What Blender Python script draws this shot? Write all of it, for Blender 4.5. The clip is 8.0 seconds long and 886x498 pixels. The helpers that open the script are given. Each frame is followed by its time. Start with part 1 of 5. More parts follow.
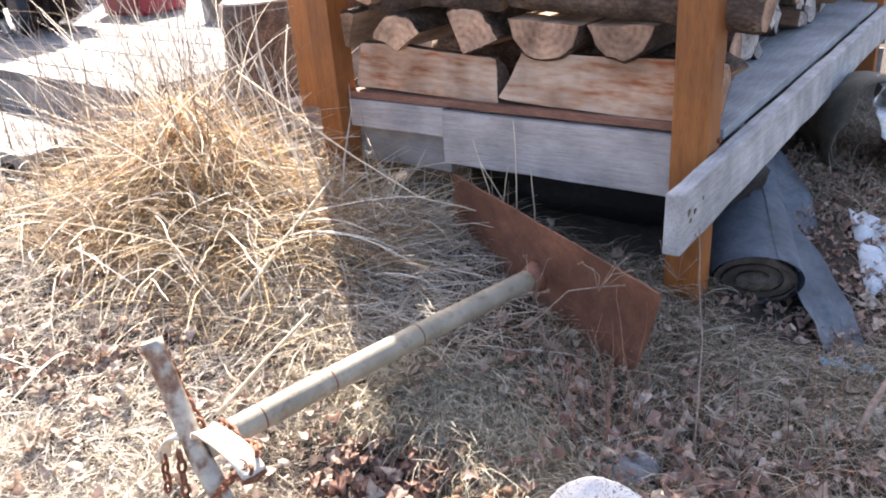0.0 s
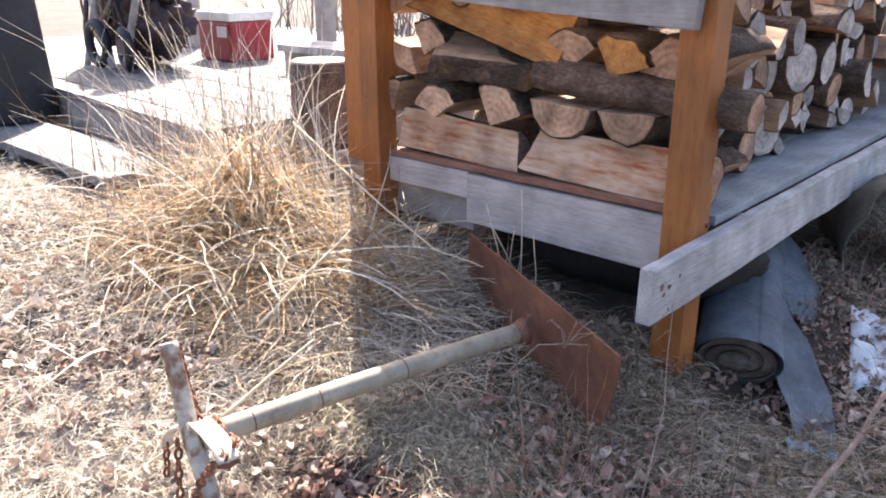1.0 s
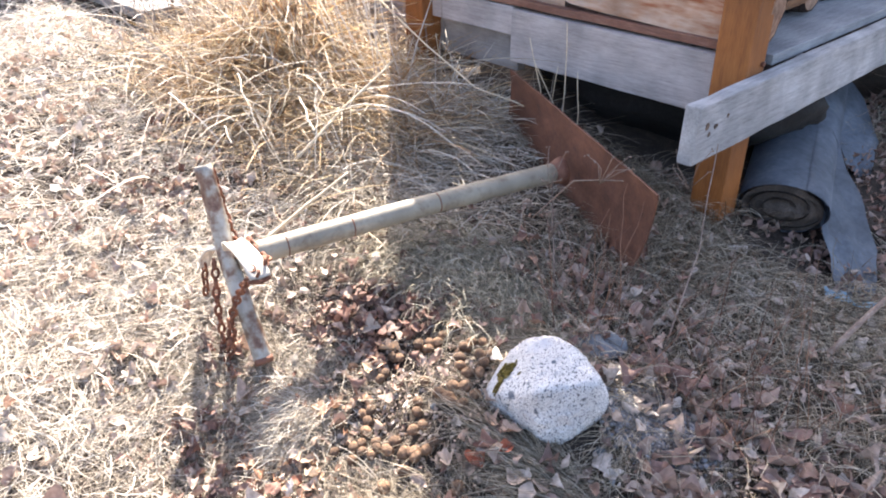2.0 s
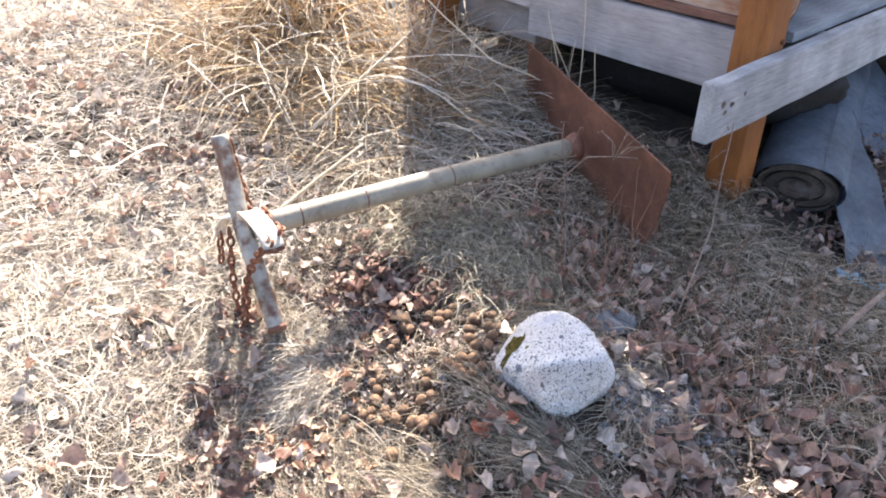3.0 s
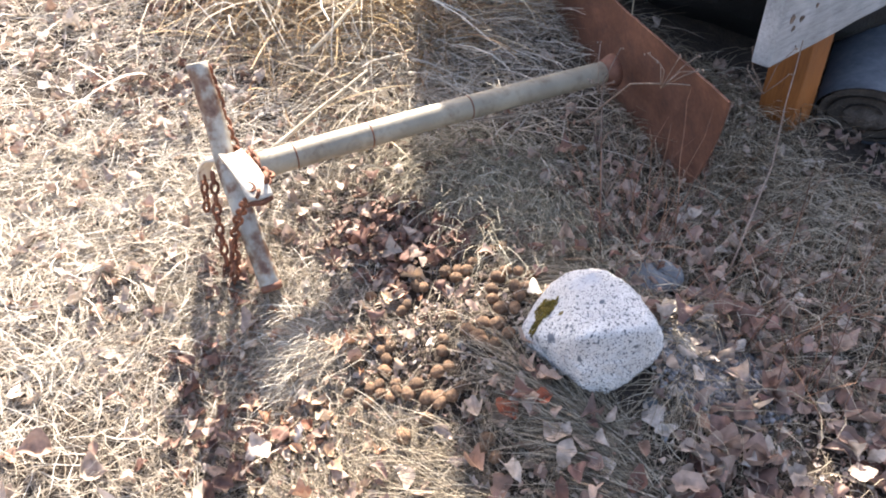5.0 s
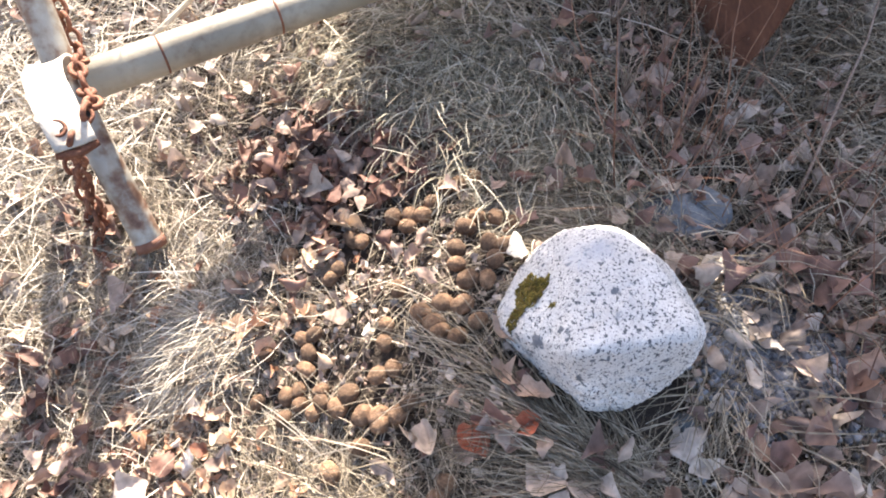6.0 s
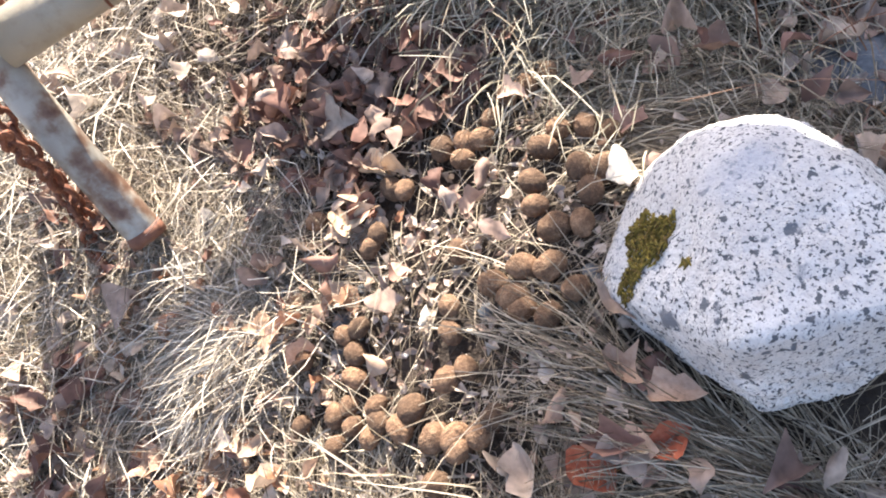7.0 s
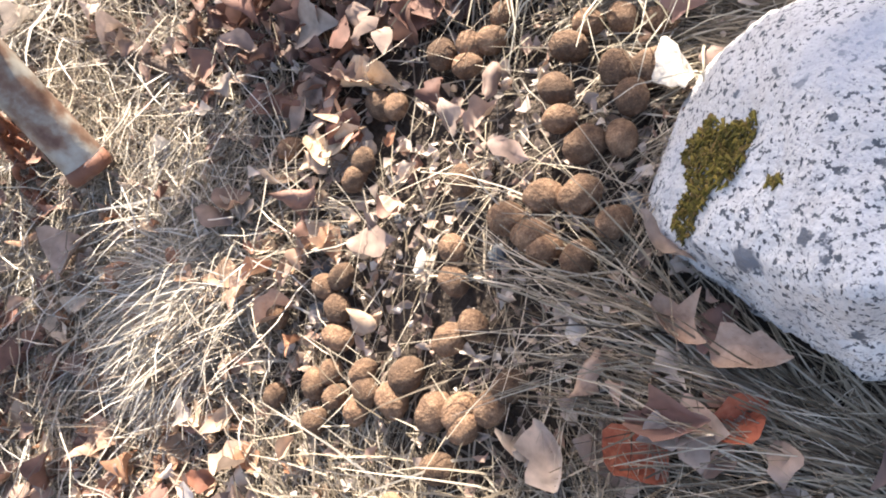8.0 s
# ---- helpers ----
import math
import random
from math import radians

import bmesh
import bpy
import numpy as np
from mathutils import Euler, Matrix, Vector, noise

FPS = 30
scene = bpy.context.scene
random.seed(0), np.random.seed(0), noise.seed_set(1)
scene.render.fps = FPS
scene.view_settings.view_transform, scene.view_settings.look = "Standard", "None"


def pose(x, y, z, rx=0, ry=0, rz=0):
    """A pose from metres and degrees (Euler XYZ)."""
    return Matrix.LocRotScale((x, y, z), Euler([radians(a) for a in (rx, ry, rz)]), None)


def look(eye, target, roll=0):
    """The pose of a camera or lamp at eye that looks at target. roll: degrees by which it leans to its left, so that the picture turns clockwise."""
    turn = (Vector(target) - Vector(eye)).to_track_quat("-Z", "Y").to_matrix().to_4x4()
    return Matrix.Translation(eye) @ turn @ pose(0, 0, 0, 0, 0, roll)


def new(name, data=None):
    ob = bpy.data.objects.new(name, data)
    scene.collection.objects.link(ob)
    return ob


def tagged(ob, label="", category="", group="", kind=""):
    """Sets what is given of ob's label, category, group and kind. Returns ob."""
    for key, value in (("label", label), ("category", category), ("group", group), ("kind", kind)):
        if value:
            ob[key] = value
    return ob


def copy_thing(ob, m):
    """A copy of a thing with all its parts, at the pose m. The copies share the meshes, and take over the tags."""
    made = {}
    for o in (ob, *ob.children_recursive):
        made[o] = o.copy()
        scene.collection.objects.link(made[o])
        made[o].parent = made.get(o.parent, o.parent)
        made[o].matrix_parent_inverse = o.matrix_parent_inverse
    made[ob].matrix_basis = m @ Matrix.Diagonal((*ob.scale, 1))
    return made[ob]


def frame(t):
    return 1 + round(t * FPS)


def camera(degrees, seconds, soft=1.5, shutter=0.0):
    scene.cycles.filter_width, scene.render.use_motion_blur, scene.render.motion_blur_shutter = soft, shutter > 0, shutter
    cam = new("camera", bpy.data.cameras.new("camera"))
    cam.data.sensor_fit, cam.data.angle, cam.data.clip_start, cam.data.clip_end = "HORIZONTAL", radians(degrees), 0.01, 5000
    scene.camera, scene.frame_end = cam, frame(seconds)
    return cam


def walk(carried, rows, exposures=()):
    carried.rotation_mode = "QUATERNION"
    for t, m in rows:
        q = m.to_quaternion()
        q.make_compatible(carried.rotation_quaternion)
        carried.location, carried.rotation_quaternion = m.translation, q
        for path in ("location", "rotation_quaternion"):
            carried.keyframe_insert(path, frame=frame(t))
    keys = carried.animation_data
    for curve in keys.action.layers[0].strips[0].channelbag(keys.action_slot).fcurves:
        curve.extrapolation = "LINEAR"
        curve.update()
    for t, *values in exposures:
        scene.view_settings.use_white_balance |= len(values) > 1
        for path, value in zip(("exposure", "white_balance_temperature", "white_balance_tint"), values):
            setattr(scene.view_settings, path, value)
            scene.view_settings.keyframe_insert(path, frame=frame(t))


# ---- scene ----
cam = camera(59.5, 8.0, soft=1.9)
PATH = [
    (0, (0.062, 0.071, 0.985), (-1.041, 1.522, 0.163), -4.4),
    (0.5, (0.183, -0.003, 1.017), (-0.945, 1.405, 0.153), -4.1),
    (1, (0.316, 0.027, 1.038), (-0.96, 1.41, 0.361), -0.2),
    (1.5, (0.339, 0.039, 0.993), (-0.953, 1.306, 0.141), 0.5),
    (2, (0.345, 0.047, 0.972), (-0.918, 1.234, -0.028), -0.3),
    (2.2, (0.335, 0.044, 0.967), (-0.928, 1.216, -0.049), 0.0),
    (3.3, (0.364, 0.051, 0.989), (-0.897, 1.175, -0.082), 0.1),
    (3.5, (0.364, 0.056, 0.989), (-0.901, 1.198, -0.057), 0.2),
    (4, (0.352, 0.063, 0.97), (-0.904, 1.222, -0.069), 0.0),
    (4.5, (0.338, 0.093, 0.974), (-0.895, 1.204, -0.142), -0.3),
    (4.7, (0.293, 0.116, 0.95), (-0.93, 1.191, -0.212), -0.5),
    (5.8, (-0.018, 0.449, 0.769), (-1.089, 1.326, -0.674), -2.9),
    (6, (-0.055, 0.514, 0.734), (-1.069, 1.317, -0.792), -4.1),
    (6.5, (-0.148, 0.618, 0.631), (-1.192, 1.081, -1.011), -20.4),
    (7, (-0.184, 0.682, 0.538), (-1.28, 1.077, -1.087), -27.8),
    (7.5, (-0.213, 0.689, 0.46), (-1.315, 1.001, -1.18), -31.1),
    (8, (-0.243, 0.7, 0.423), (-1.289, 0.995, -1.256), -31.7),
]
walk(cam, [(t, look(eye, target, roll)) for t, eye, target, roll in PATH], [(0, 2.28, 6650, 14), (1.0, 2.16, 6600, 16), (2.1, 2.3, 6450, 14), (3.4, 2.16, 6500, 13), (4.5, 2.13, 6600, 13), (6.0, 2.14, 6700, 13), (7.0, 2.02, 6600, 13), (8.0, 1.92, 6650, 13)])

# ---------------------------------------------------------------- light
SUN_FROM = Vector((-0.753, 0.655, 0.9)).normalized()
world = bpy.data.worlds.new("sky")
scene.world = world
world.use_nodes = True
wn = world.node_tree
sky = wn.nodes.new("ShaderNodeTexSky")
sky.sky_type, sky.sun_disc = "NISHITA", False
sky.air_density, sky.dust_density, sky.ozone_density = 0.85, 3.5, 0.5
sky.sun_elevation = math.asin(SUN_FROM.z)
sky.sun_rotation = math.atan2(SUN_FROM.x, SUN_FROM.y)
wn.links.new(sky.outputs["Color"], wn.nodes["Background"].inputs["Color"])
wn.nodes["Background"].inputs["Strength"].default_value = 0.118
sun = bpy.data.lights.new("sun", "SUN")
sun.energy, sun.angle, sun.color = 5.0, radians(0.6), (1.0, 0.93, 0.82)
new("sun", sun).matrix_world = look(SUN_FROM * 20, (0, 0, 0))


# ---------------------------------------------------------------- materials
def mat(name, colours, scale=20, stretch=(1, 1, 1), rough=0.85, bump=0.3, depth=0.004, metal=0.0,
        stain=(0.75, 3.0), vary=0.0, island=0.0, fine=180, spread=(0.3, 0.7), rings=0.0):
    """Grain noise through a colour ramp, larger stains over it, fine relief, a shift of tone from object to object or island to island."""
    m = bpy.data.materials.new(name)
    m.use_nodes = True
    n, l = m.node_tree.nodes, m.node_tree.links
    bsdf = n["Principled BSDF"]
    bsdf.inputs["Metallic"].default_value = metal
    tc = n.new("ShaderNodeTexCoord")
    info = n.new("ShaderNodeObjectInfo")
    mp = n.new("ShaderNodeMapping")
    mp.inputs["Scale"].default_value = stretch
    l.new(tc.outputs["Object"], mp.inputs["Vector"])
    shift = n.new("ShaderNodeVectorMath")
    shift.operation = "ADD"
    mul = n.new("ShaderNodeMath")
    mul.operation = "MULTIPLY"
    mul.inputs[1].default_value = 17.0
    l.new(info.outputs["Random"], mul.inputs[0])
    l.new(mp.outputs["Vector"], shift.inputs[0])
    l.new(mul.outputs[0], shift.inputs[1])
    grain = n.new("ShaderNodeTexNoise")
    grain.inputs["Scale"].default_value, grain.inputs["Detail"].default_value, grain.inputs["Roughness"].default_value = scale, 8, 0.65
    l.new(shift.outputs[0], grain.inputs["Vector"])
    thin = n.new("ShaderNodeTexNoise")
    thin.inputs["Scale"].default_value, thin.inputs["Detail"].default_value = scale * 5, 4
    l.new(shift.outputs[0], thin.inputs["Vector"])
    blend = n.new("ShaderNodeMix")
    blend.inputs["Factor"].default_value = 0.4
    l.new(grain.outputs["Fac"], blend.inputs["A"])
    l.new(thin.outputs["Fac"], blend.inputs["B"])
    fac = blend.outputs["Result"]
    if rings:
        wave = n.new("ShaderNodeTexWave")
        wave.wave_type, wave.rings_direction = "RINGS", "X"
        wave.inputs["Scale"].default_value, wave.inputs["Distortion"].default_value = rings, 3.0
        wave.inputs["Detail"].default_value = 3
        l.new(tc.outputs["Object"], wave.inputs["Vector"])
        mix = n.new("ShaderNodeMix")
        mix.inputs["Factor"].default_value = 0.08
        l.new(fac, mix.inputs["A"])
        l.new(wave.outputs["Fac"], mix.inputs["B"])
        fac = mix.outputs["Result"]
    ramp = n.new("ShaderNodeValToRGB")
    lo, hi = spread
    while len(ramp.color_ramp.elements) < len(colours):
        ramp.color_ramp.elements.new(0.5)
    for i, c in enumerate(colours):
        e = ramp.color_ramp.elements[i]
        e.position = lo + (hi - lo) * i / max(1, len(colours) - 1)
        e.color = (*c, 1)
    l.new(fac, ramp.inputs["Fac"])
    big = n.new("ShaderNodeTexNoise")
    big.inputs["Scale"].default_value, big.inputs["Detail"].default_value = stain[1], 5
    even = n.new("ShaderNodeVectorMath")
    even.operation = "ADD"
    l.new(tc.outputs["Object"], even.inputs[0])
    l.new(mul.outputs[0], even.inputs[1])
    l.new(even.outputs[0], big.inputs["Vector"])
    rng = n.new("ShaderNodeMapRange")
    rng.inputs["From Min"].default_value, rng.inputs["From Max"].default_value = 0.35, 0.65
    rng.inputs["To Min"].default_value, rng.inputs["To Max"].default_value = stain[0], 1.15
    l.new(big.outputs["Fac"], rng.inputs["Value"])
    hsv = n.new("ShaderNodeHueSaturation")
    l.new(ramp.outputs["Color"], hsv.inputs["Color"])
    val = rng.outputs["Result"]
    geo = n.new("ShaderNodeNewGeometry")
    for src, amount in ((info.outputs["Random"], vary), (geo.outputs["Random Per Island"], island)):
        if amount:
            r = n.new("ShaderNodeMapRange")
            r.inputs["To Min"].default_value, r.inputs["To Max"].default_value = 1 - amount, 1 + amount
            l.new(src, r.inputs["Value"])
            x = n.new("ShaderNodeMath")
            x.operation = "MULTIPLY"
            l.new(val, x.inputs[0])
            l.new(r.outputs["Result"], x.inputs[1])
            val = x.outputs[0]
    l.new(val, hsv.inputs["Value"])
    l.new(hsv.outputs["Color"], bsdf.inputs["Base Color"])
    rr = n.new("ShaderNodeMapRange")
    rr.inputs["To Min"].default_value, rr.inputs["To Max"].default_value = max(0.05, rough - 0.15), min(1, rough + 0.12)
    l.new(grain.outputs["Fac"], rr.inputs["Value"])
    l.new(rr.outputs["Result"], bsdf.inputs["Roughness"])
    if bump:
        tiny = n.new("ShaderNodeTexNoise")
        tiny.inputs["Scale"].default_value, tiny.inputs["Detail"].default_value = fine, 4
        l.new(mp.outputs["Vector"], tiny.inputs["Vector"])
        add = n.new("ShaderNodeMath")
        add.operation = "ADD"
        l.new(grain.outputs["Fac"], add.inputs[0])
        l.new(tiny.outputs["Fac"], add.inputs[1])
        b = n.new("ShaderNodeBump")
        b.inputs["Strength"].default_value, b.inputs["Distance"].default_value = bump, depth
        l.new(add.outputs[0], b.inputs["Height"])
        l.new(b.outputs["Normal"], bsdf.inputs["Normal"])
    return m


def island_mat(name, colours, rough=0.8, dark=0.6, through_light=0.0, grain=60):
    """One tone per blade or leaf out of a ramp, with a fine mottle."""
    m = bpy.data.materials.new(name)
    m.use_nodes = True
    n, l = m.node_tree.nodes, m.node_tree.links
    bsdf = n["Principled BSDF"]
    geo, tc = n.new("ShaderNodeNewGeometry"), n.new("ShaderNodeTexCoord")
    ramp = n.new("ShaderNodeValToRGB")
    ramp.color_ramp.interpolation = "LINEAR"
    while len(ramp.color_ramp.elements) < len(colours):
        ramp.color_ramp.elements.new(0.5)
    for i, c in enumerate(colours):
        ramp.color_ramp.elements[i].position = i / (len(colours) - 1)
        ramp.color_ramp.elements[i].color = (*c, 1)
    l.new(geo.outputs["Random Per Island"], ramp.inputs["Fac"])
    noi = n.new("ShaderNodeTexNoise")
    noi.inputs["Scale"].default_value, noi.inputs["Detail"].default_value = grain, 6
    l.new(tc.outputs["Object"], noi.inputs["Vector"])
    rng = n.new("ShaderNodeMapRange")
    rng.inputs["From Min"].default_value, rng.inputs["From Max"].default_value = 0.3, 0.7
    rng.inputs["To Min"].default_value, rng.inputs["To Max"].default_value = dark, 1.2
    l.new(noi.outputs["Fac"], rng.inputs["Value"])
    hsv = n.new("ShaderNodeHueSaturation")
    l.new(ramp.outputs["Color"], hsv.inputs["Color"])
    l.new(rng.outputs["Result"], hsv.inputs["Value"])
    l.new(hsv.outputs["Color"], bsdf.inputs["Base Color"])
    bsdf.inputs["Roughness"].default_value = rough
    if through_light:
        tr = n.new("ShaderNodeBsdfTranslucent")
        mix = n.new("ShaderNodeMixShader")
        mix.inputs[0].default_value = through_light
        l.new(hsv.outputs["Color"], tr.inputs["Color"])
        l.new(bsdf.outputs[0], mix.inputs[1])
        l.new(tr.outputs[0], mix.inputs[2])
        l.new(mix.outputs[0], n["Material Output"].inputs["Surface"])
    return m


M_SOIL = mat("soil", [(0.022, 0.016, 0.012), (0.055, 0.039, 0.028), (0.11, 0.08, 0.058)], 35, bump=0.8, depth=0.012, stain=(0.6, 2.5), rough=0.95)
M_GREY = mat("weathered_wood", [(0.24, 0.215, 0.2), (0.35, 0.32, 0.3), (0.42, 0.39, 0.365)], 13, (1, 14, 14), bump=0.5, stain=(0.78, 14), vary=0.12)
M_GREY_Y = mat("weathered_wood_y", [(0.18, 0.172, 0.165), (0.45, 0.44, 0.43), (0.6, 0.59, 0.58)], 10, (14, 1, 14), bump=0.6, depth=0.006, stain=(0.74, 9), vary=0.08, spread=(0.26, 0.62))
M_PALE = mat("pale_fascia_wood", [(0.18, 0.135, 0.118), (0.46, 0.4, 0.375), (0.6, 0.545, 0.515)], 9, (1, 14, 14), bump=0.6, depth=0.006, stain=(0.76, 8), vary=0.08, spread=(0.24, 0.62))
M_DECK = mat("deck_wood", [(0.17, 0.175, 0.18), (0.29, 0.295, 0.3), (0.4, 0.4, 0.4)], 12, (10, 1, 10), bump=0.35, stain=(0.7, 4), vary=0.15)
# weathered board tones lowered to stand in for porch shade
M_DECK_X = mat("shade_toned_deck_wood_x", [(0.09, 0.088, 0.087), (0.18, 0.176, 0.174), (0.27, 0.265, 0.26)], 12, (1, 10, 10), bump=0.35, stain=(0.55, 3), vary=0.22)
M_POST = mat("stained_post", [(0.17, 0.055, 0.012), (0.29, 0.1, 0.022), (0.38, 0.145, 0.038)], 7, (9, 9, 1), bump=0.25, stain=(0.72, 4), rough=0.62)
M_RED = mat("red_brown_strip", [(0.1, 0.045, 0.03), (0.22, 0.1, 0.065), (0.34, 0.2, 0.14)], 12, (1, 10, 10), bump=0.4)
M_SPLIT = mat("split_wood", [(0.22, 0.1, 0.05), (0.47, 0.29, 0.18), (0.6, 0.43, 0.3)], 8, (1, 5, 5), bump=0.5, depth=0.006, stain=(0.55, 7), vary=0.22)
M_ORANGE = mat("orange_split_wood", [(0.22, 0.07, 0.02), (0.5, 0.22, 0.06), (0.58, 0.35, 0.14)], 8, (1, 5, 5), bump=0.5, depth=0.006, stain=(0.6, 7), vary=0.15)
M_END = mat("end_grain", [(0.17, 0.08, 0.048), (0.38, 0.23, 0.15), (0.52, 0.36, 0.25)], 16, bump=0.4, stain=(0.6, 14), vary=0.25, rings=16)
M_ENDGREY = mat("grey_end_grain", [(0.19, 0.155, 0.13), (0.42, 0.37, 0.335), (0.58, 0.53, 0.485)], 30, bump=0.4, stain=(0.55, 14), vary=0.28, rings=16)
M_PALESPLIT = mat("pale_split_wood", [(0.34, 0.1, 0.035), (0.47, 0.27, 0.165), (0.55, 0.385, 0.28), (0.6, 0.46, 0.36)], 3.2, (1, 5, 5), bump=0.5, depth=0.008, stain=(0.66, 8), vary=0.08, spread=(0.36, 0.64))
M_BARK = mat("bark", [(0.05, 0.033, 0.025), (0.2, 0.135, 0.1), (0.42, 0.32, 0.255)], 24, (0.6, 1, 1), bump=1.0, depth=0.012, stain=(0.55, 9), vary=0.3)
M_RUST = mat("rusty_steel", [(0.11, 0.05, 0.035), (0.19, 0.082, 0.05), (0.27, 0.125, 0.075)], 22, bump=0.25, depth=0.002, stain=(0.7, 7), rough=0.72, metal=0.15, fine=420)
M_CHAIN = mat("rusty_chain", [(0.07, 0.022, 0.012), (0.17, 0.06, 0.03), (0.3, 0.14, 0.075)], 90, bump=0.5, depth=0.002, rough=0.8)
M_PIPE = mat("worn_grey_paint", [(0.15, 0.085, 0.05), (0.26, 0.22, 0.16), (0.32, 0.285, 0.215)], 18, (1, 1, 1), bump=0.2, depth=0.002, stain=(0.78, 11), rough=0.55, spread=(0.28, 0.5))
M_CROSS = mat("worn_patchy_paint", [(0.11, 0.05, 0.032), (0.2, 0.125, 0.085), (0.33, 0.3, 0.25), (0.4, 0.385, 0.34)], 9, bump=0.25, depth=0.002, stain=(0.68, 12), rough=0.55, spread=(0.4, 0.57))
M_BRACKET = mat("chipped_white_paint", [(0.26, 0.11, 0.055), (0.48, 0.4, 0.31), (0.6, 0.545, 0.46)], 26, bump=0.3, depth=0.002, stain=(0.8, 20), rough=0.6, spread=(0.3, 0.46))
M_TARP = mat("grey_membrane", [(0.13, 0.15, 0.18), (0.2, 0.235, 0.28), (0.28, 0.315, 0.36)], 13, bump=0.3, depth=0.004, stain=(0.7, 6), rough=0.7)
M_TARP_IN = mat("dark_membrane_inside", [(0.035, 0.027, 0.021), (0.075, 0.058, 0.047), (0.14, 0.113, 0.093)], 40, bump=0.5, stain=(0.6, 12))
M_BLUE = mat("faded_blue_cloth", [(0.15, 0.33, 0.5), (0.27, 0.5, 0.68), (0.45, 0.62, 0.74)], 40, bump=0.4)
M_SHEET = mat("pale_blue_sheet", [(0.36, 0.42, 0.48), (0.5, 0.56, 0.62), (0.62, 0.67, 0.72)], 14, bump=0.3, stain=(0.7, 6))
M_TIN = mat("dented_tin", [(0.4, 0.4, 0.38), (0.62, 0.62, 0.6), (0.75, 0.75, 0.73)], 24, bump=0.4, depth=0.006, metal=0.8, rough=0.35, stain=(0.6, 9))
M_TIN_IN = mat("dark_tin_body", [(0.03, 0.03, 0.02), (0.07, 0.065, 0.05), (0.13, 0.12, 0.09)], 24, bump=0.4, rough=0.7)
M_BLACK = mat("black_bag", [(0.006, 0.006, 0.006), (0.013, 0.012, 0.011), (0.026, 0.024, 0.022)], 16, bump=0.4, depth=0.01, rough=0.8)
M_BIN = mat("dark_plastic_bin", [(0.01, 0.012, 0.017), (0.016, 0.02, 0.028), (0.028, 0.033, 0.042)], 12, bump=0.1, rough=0.65)
M_COOLER = mat("red_cooler_plastic", [(0.24, 0.012, 0.02), (0.33, 0.02, 0.032), (0.4, 0.04, 0.05)], 10, bump=0.08, rough=0.45)
M_WHITE = mat("white_plastic", [(0.62, 0.6, 0.57), (0.74, 0.73, 0.71), (0.8, 0.79, 0.77)], 10, bump=0.08, rough=0.45)
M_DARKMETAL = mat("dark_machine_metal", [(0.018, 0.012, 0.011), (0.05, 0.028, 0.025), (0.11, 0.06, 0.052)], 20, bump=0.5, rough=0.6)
M_PELLET = mat("droppings", [(0.075, 0.042, 0.026), (0.175, 0.1, 0.056), (0.34, 0.225, 0.14)], 160, bump=0.8, depth=0.003, stain=(0.65, 40), vary=0.38, rough=0.95, fine=600)
M_STONE = mat("grey_stone", [(0.1, 0.11, 0.12), (0.17, 0.185, 0.2), (0.26, 0.27, 0.28)], 60, bump=0.5, stain=(0.7, 14), vary=0.25)
M_MOSS = island_mat("moss", [(0.06, 0.05, 0.01), (0.15, 0.12, 0.018), (0.24, 0.18, 0.03), (0.14, 0.08, 0.025)], 0.95)
M_TWIG = mat("twig", [(0.12, 0.08, 0.06), (0.24, 0.17, 0.13), (0.4, 0.32, 0.26)], 50, bump=0.4, vary=0.2)
M_STALK = mat("straw_stalk", [(0.46, 0.36, 0.24), (0.62, 0.52, 0.37), (0.72, 0.63, 0.48)], 40, bump=0.2, vary=0.15)
M_HAY = island_mat("golden_hay", [(0.16, 0.07, 0.03), (0.6, 0.42, 0.21), (0.73, 0.6, 0.39), (0.42, 0.23, 0.09), (0.78, 0.69, 0.51), (0.3, 0.16, 0.07), (0.66, 0.5, 0.28)], 0.6, 0.75, 0.25)
M_SHRUB = island_mat("bare_shrub", [(0.1, 0.075, 0.065), (0.2, 0.155, 0.135), (0.3, 0.25, 0.22)], 0.85, 0.7)
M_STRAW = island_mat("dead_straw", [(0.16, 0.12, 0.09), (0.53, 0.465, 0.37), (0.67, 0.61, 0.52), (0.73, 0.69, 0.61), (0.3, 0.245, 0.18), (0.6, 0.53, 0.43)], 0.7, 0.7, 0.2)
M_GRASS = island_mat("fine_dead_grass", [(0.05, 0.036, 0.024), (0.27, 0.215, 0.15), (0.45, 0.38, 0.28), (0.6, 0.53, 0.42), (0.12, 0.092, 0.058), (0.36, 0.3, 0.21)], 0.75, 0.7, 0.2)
M_LEAF = island_mat("dead_leaves", [(0.52, 0.41, 0.33), (0.36, 0.22, 0.16), (0.6, 0.5, 0.42), (0.44, 0.34, 0.27), (0.68, 0.6, 0.52), (0.42, 0.27, 0.2), (0.57, 0.48, 0.4), (0.3, 0.22, 0.17), (0.65, 0.57, 0.49)], 0.75, 0.55, 0.15, 70)
M_REDLEAVES = island_mat("red_brown_leaves", [(0.12, 0.06, 0.045), (0.24, 0.12, 0.085), (0.2, 0.13, 0.1), (0.38, 0.28, 0.22), (0.15, 0.08, 0.06), (0.28, 0.16, 0.12), (0.5, 0.4, 0.33)], 0.75, 0.5, 0.12, 70)
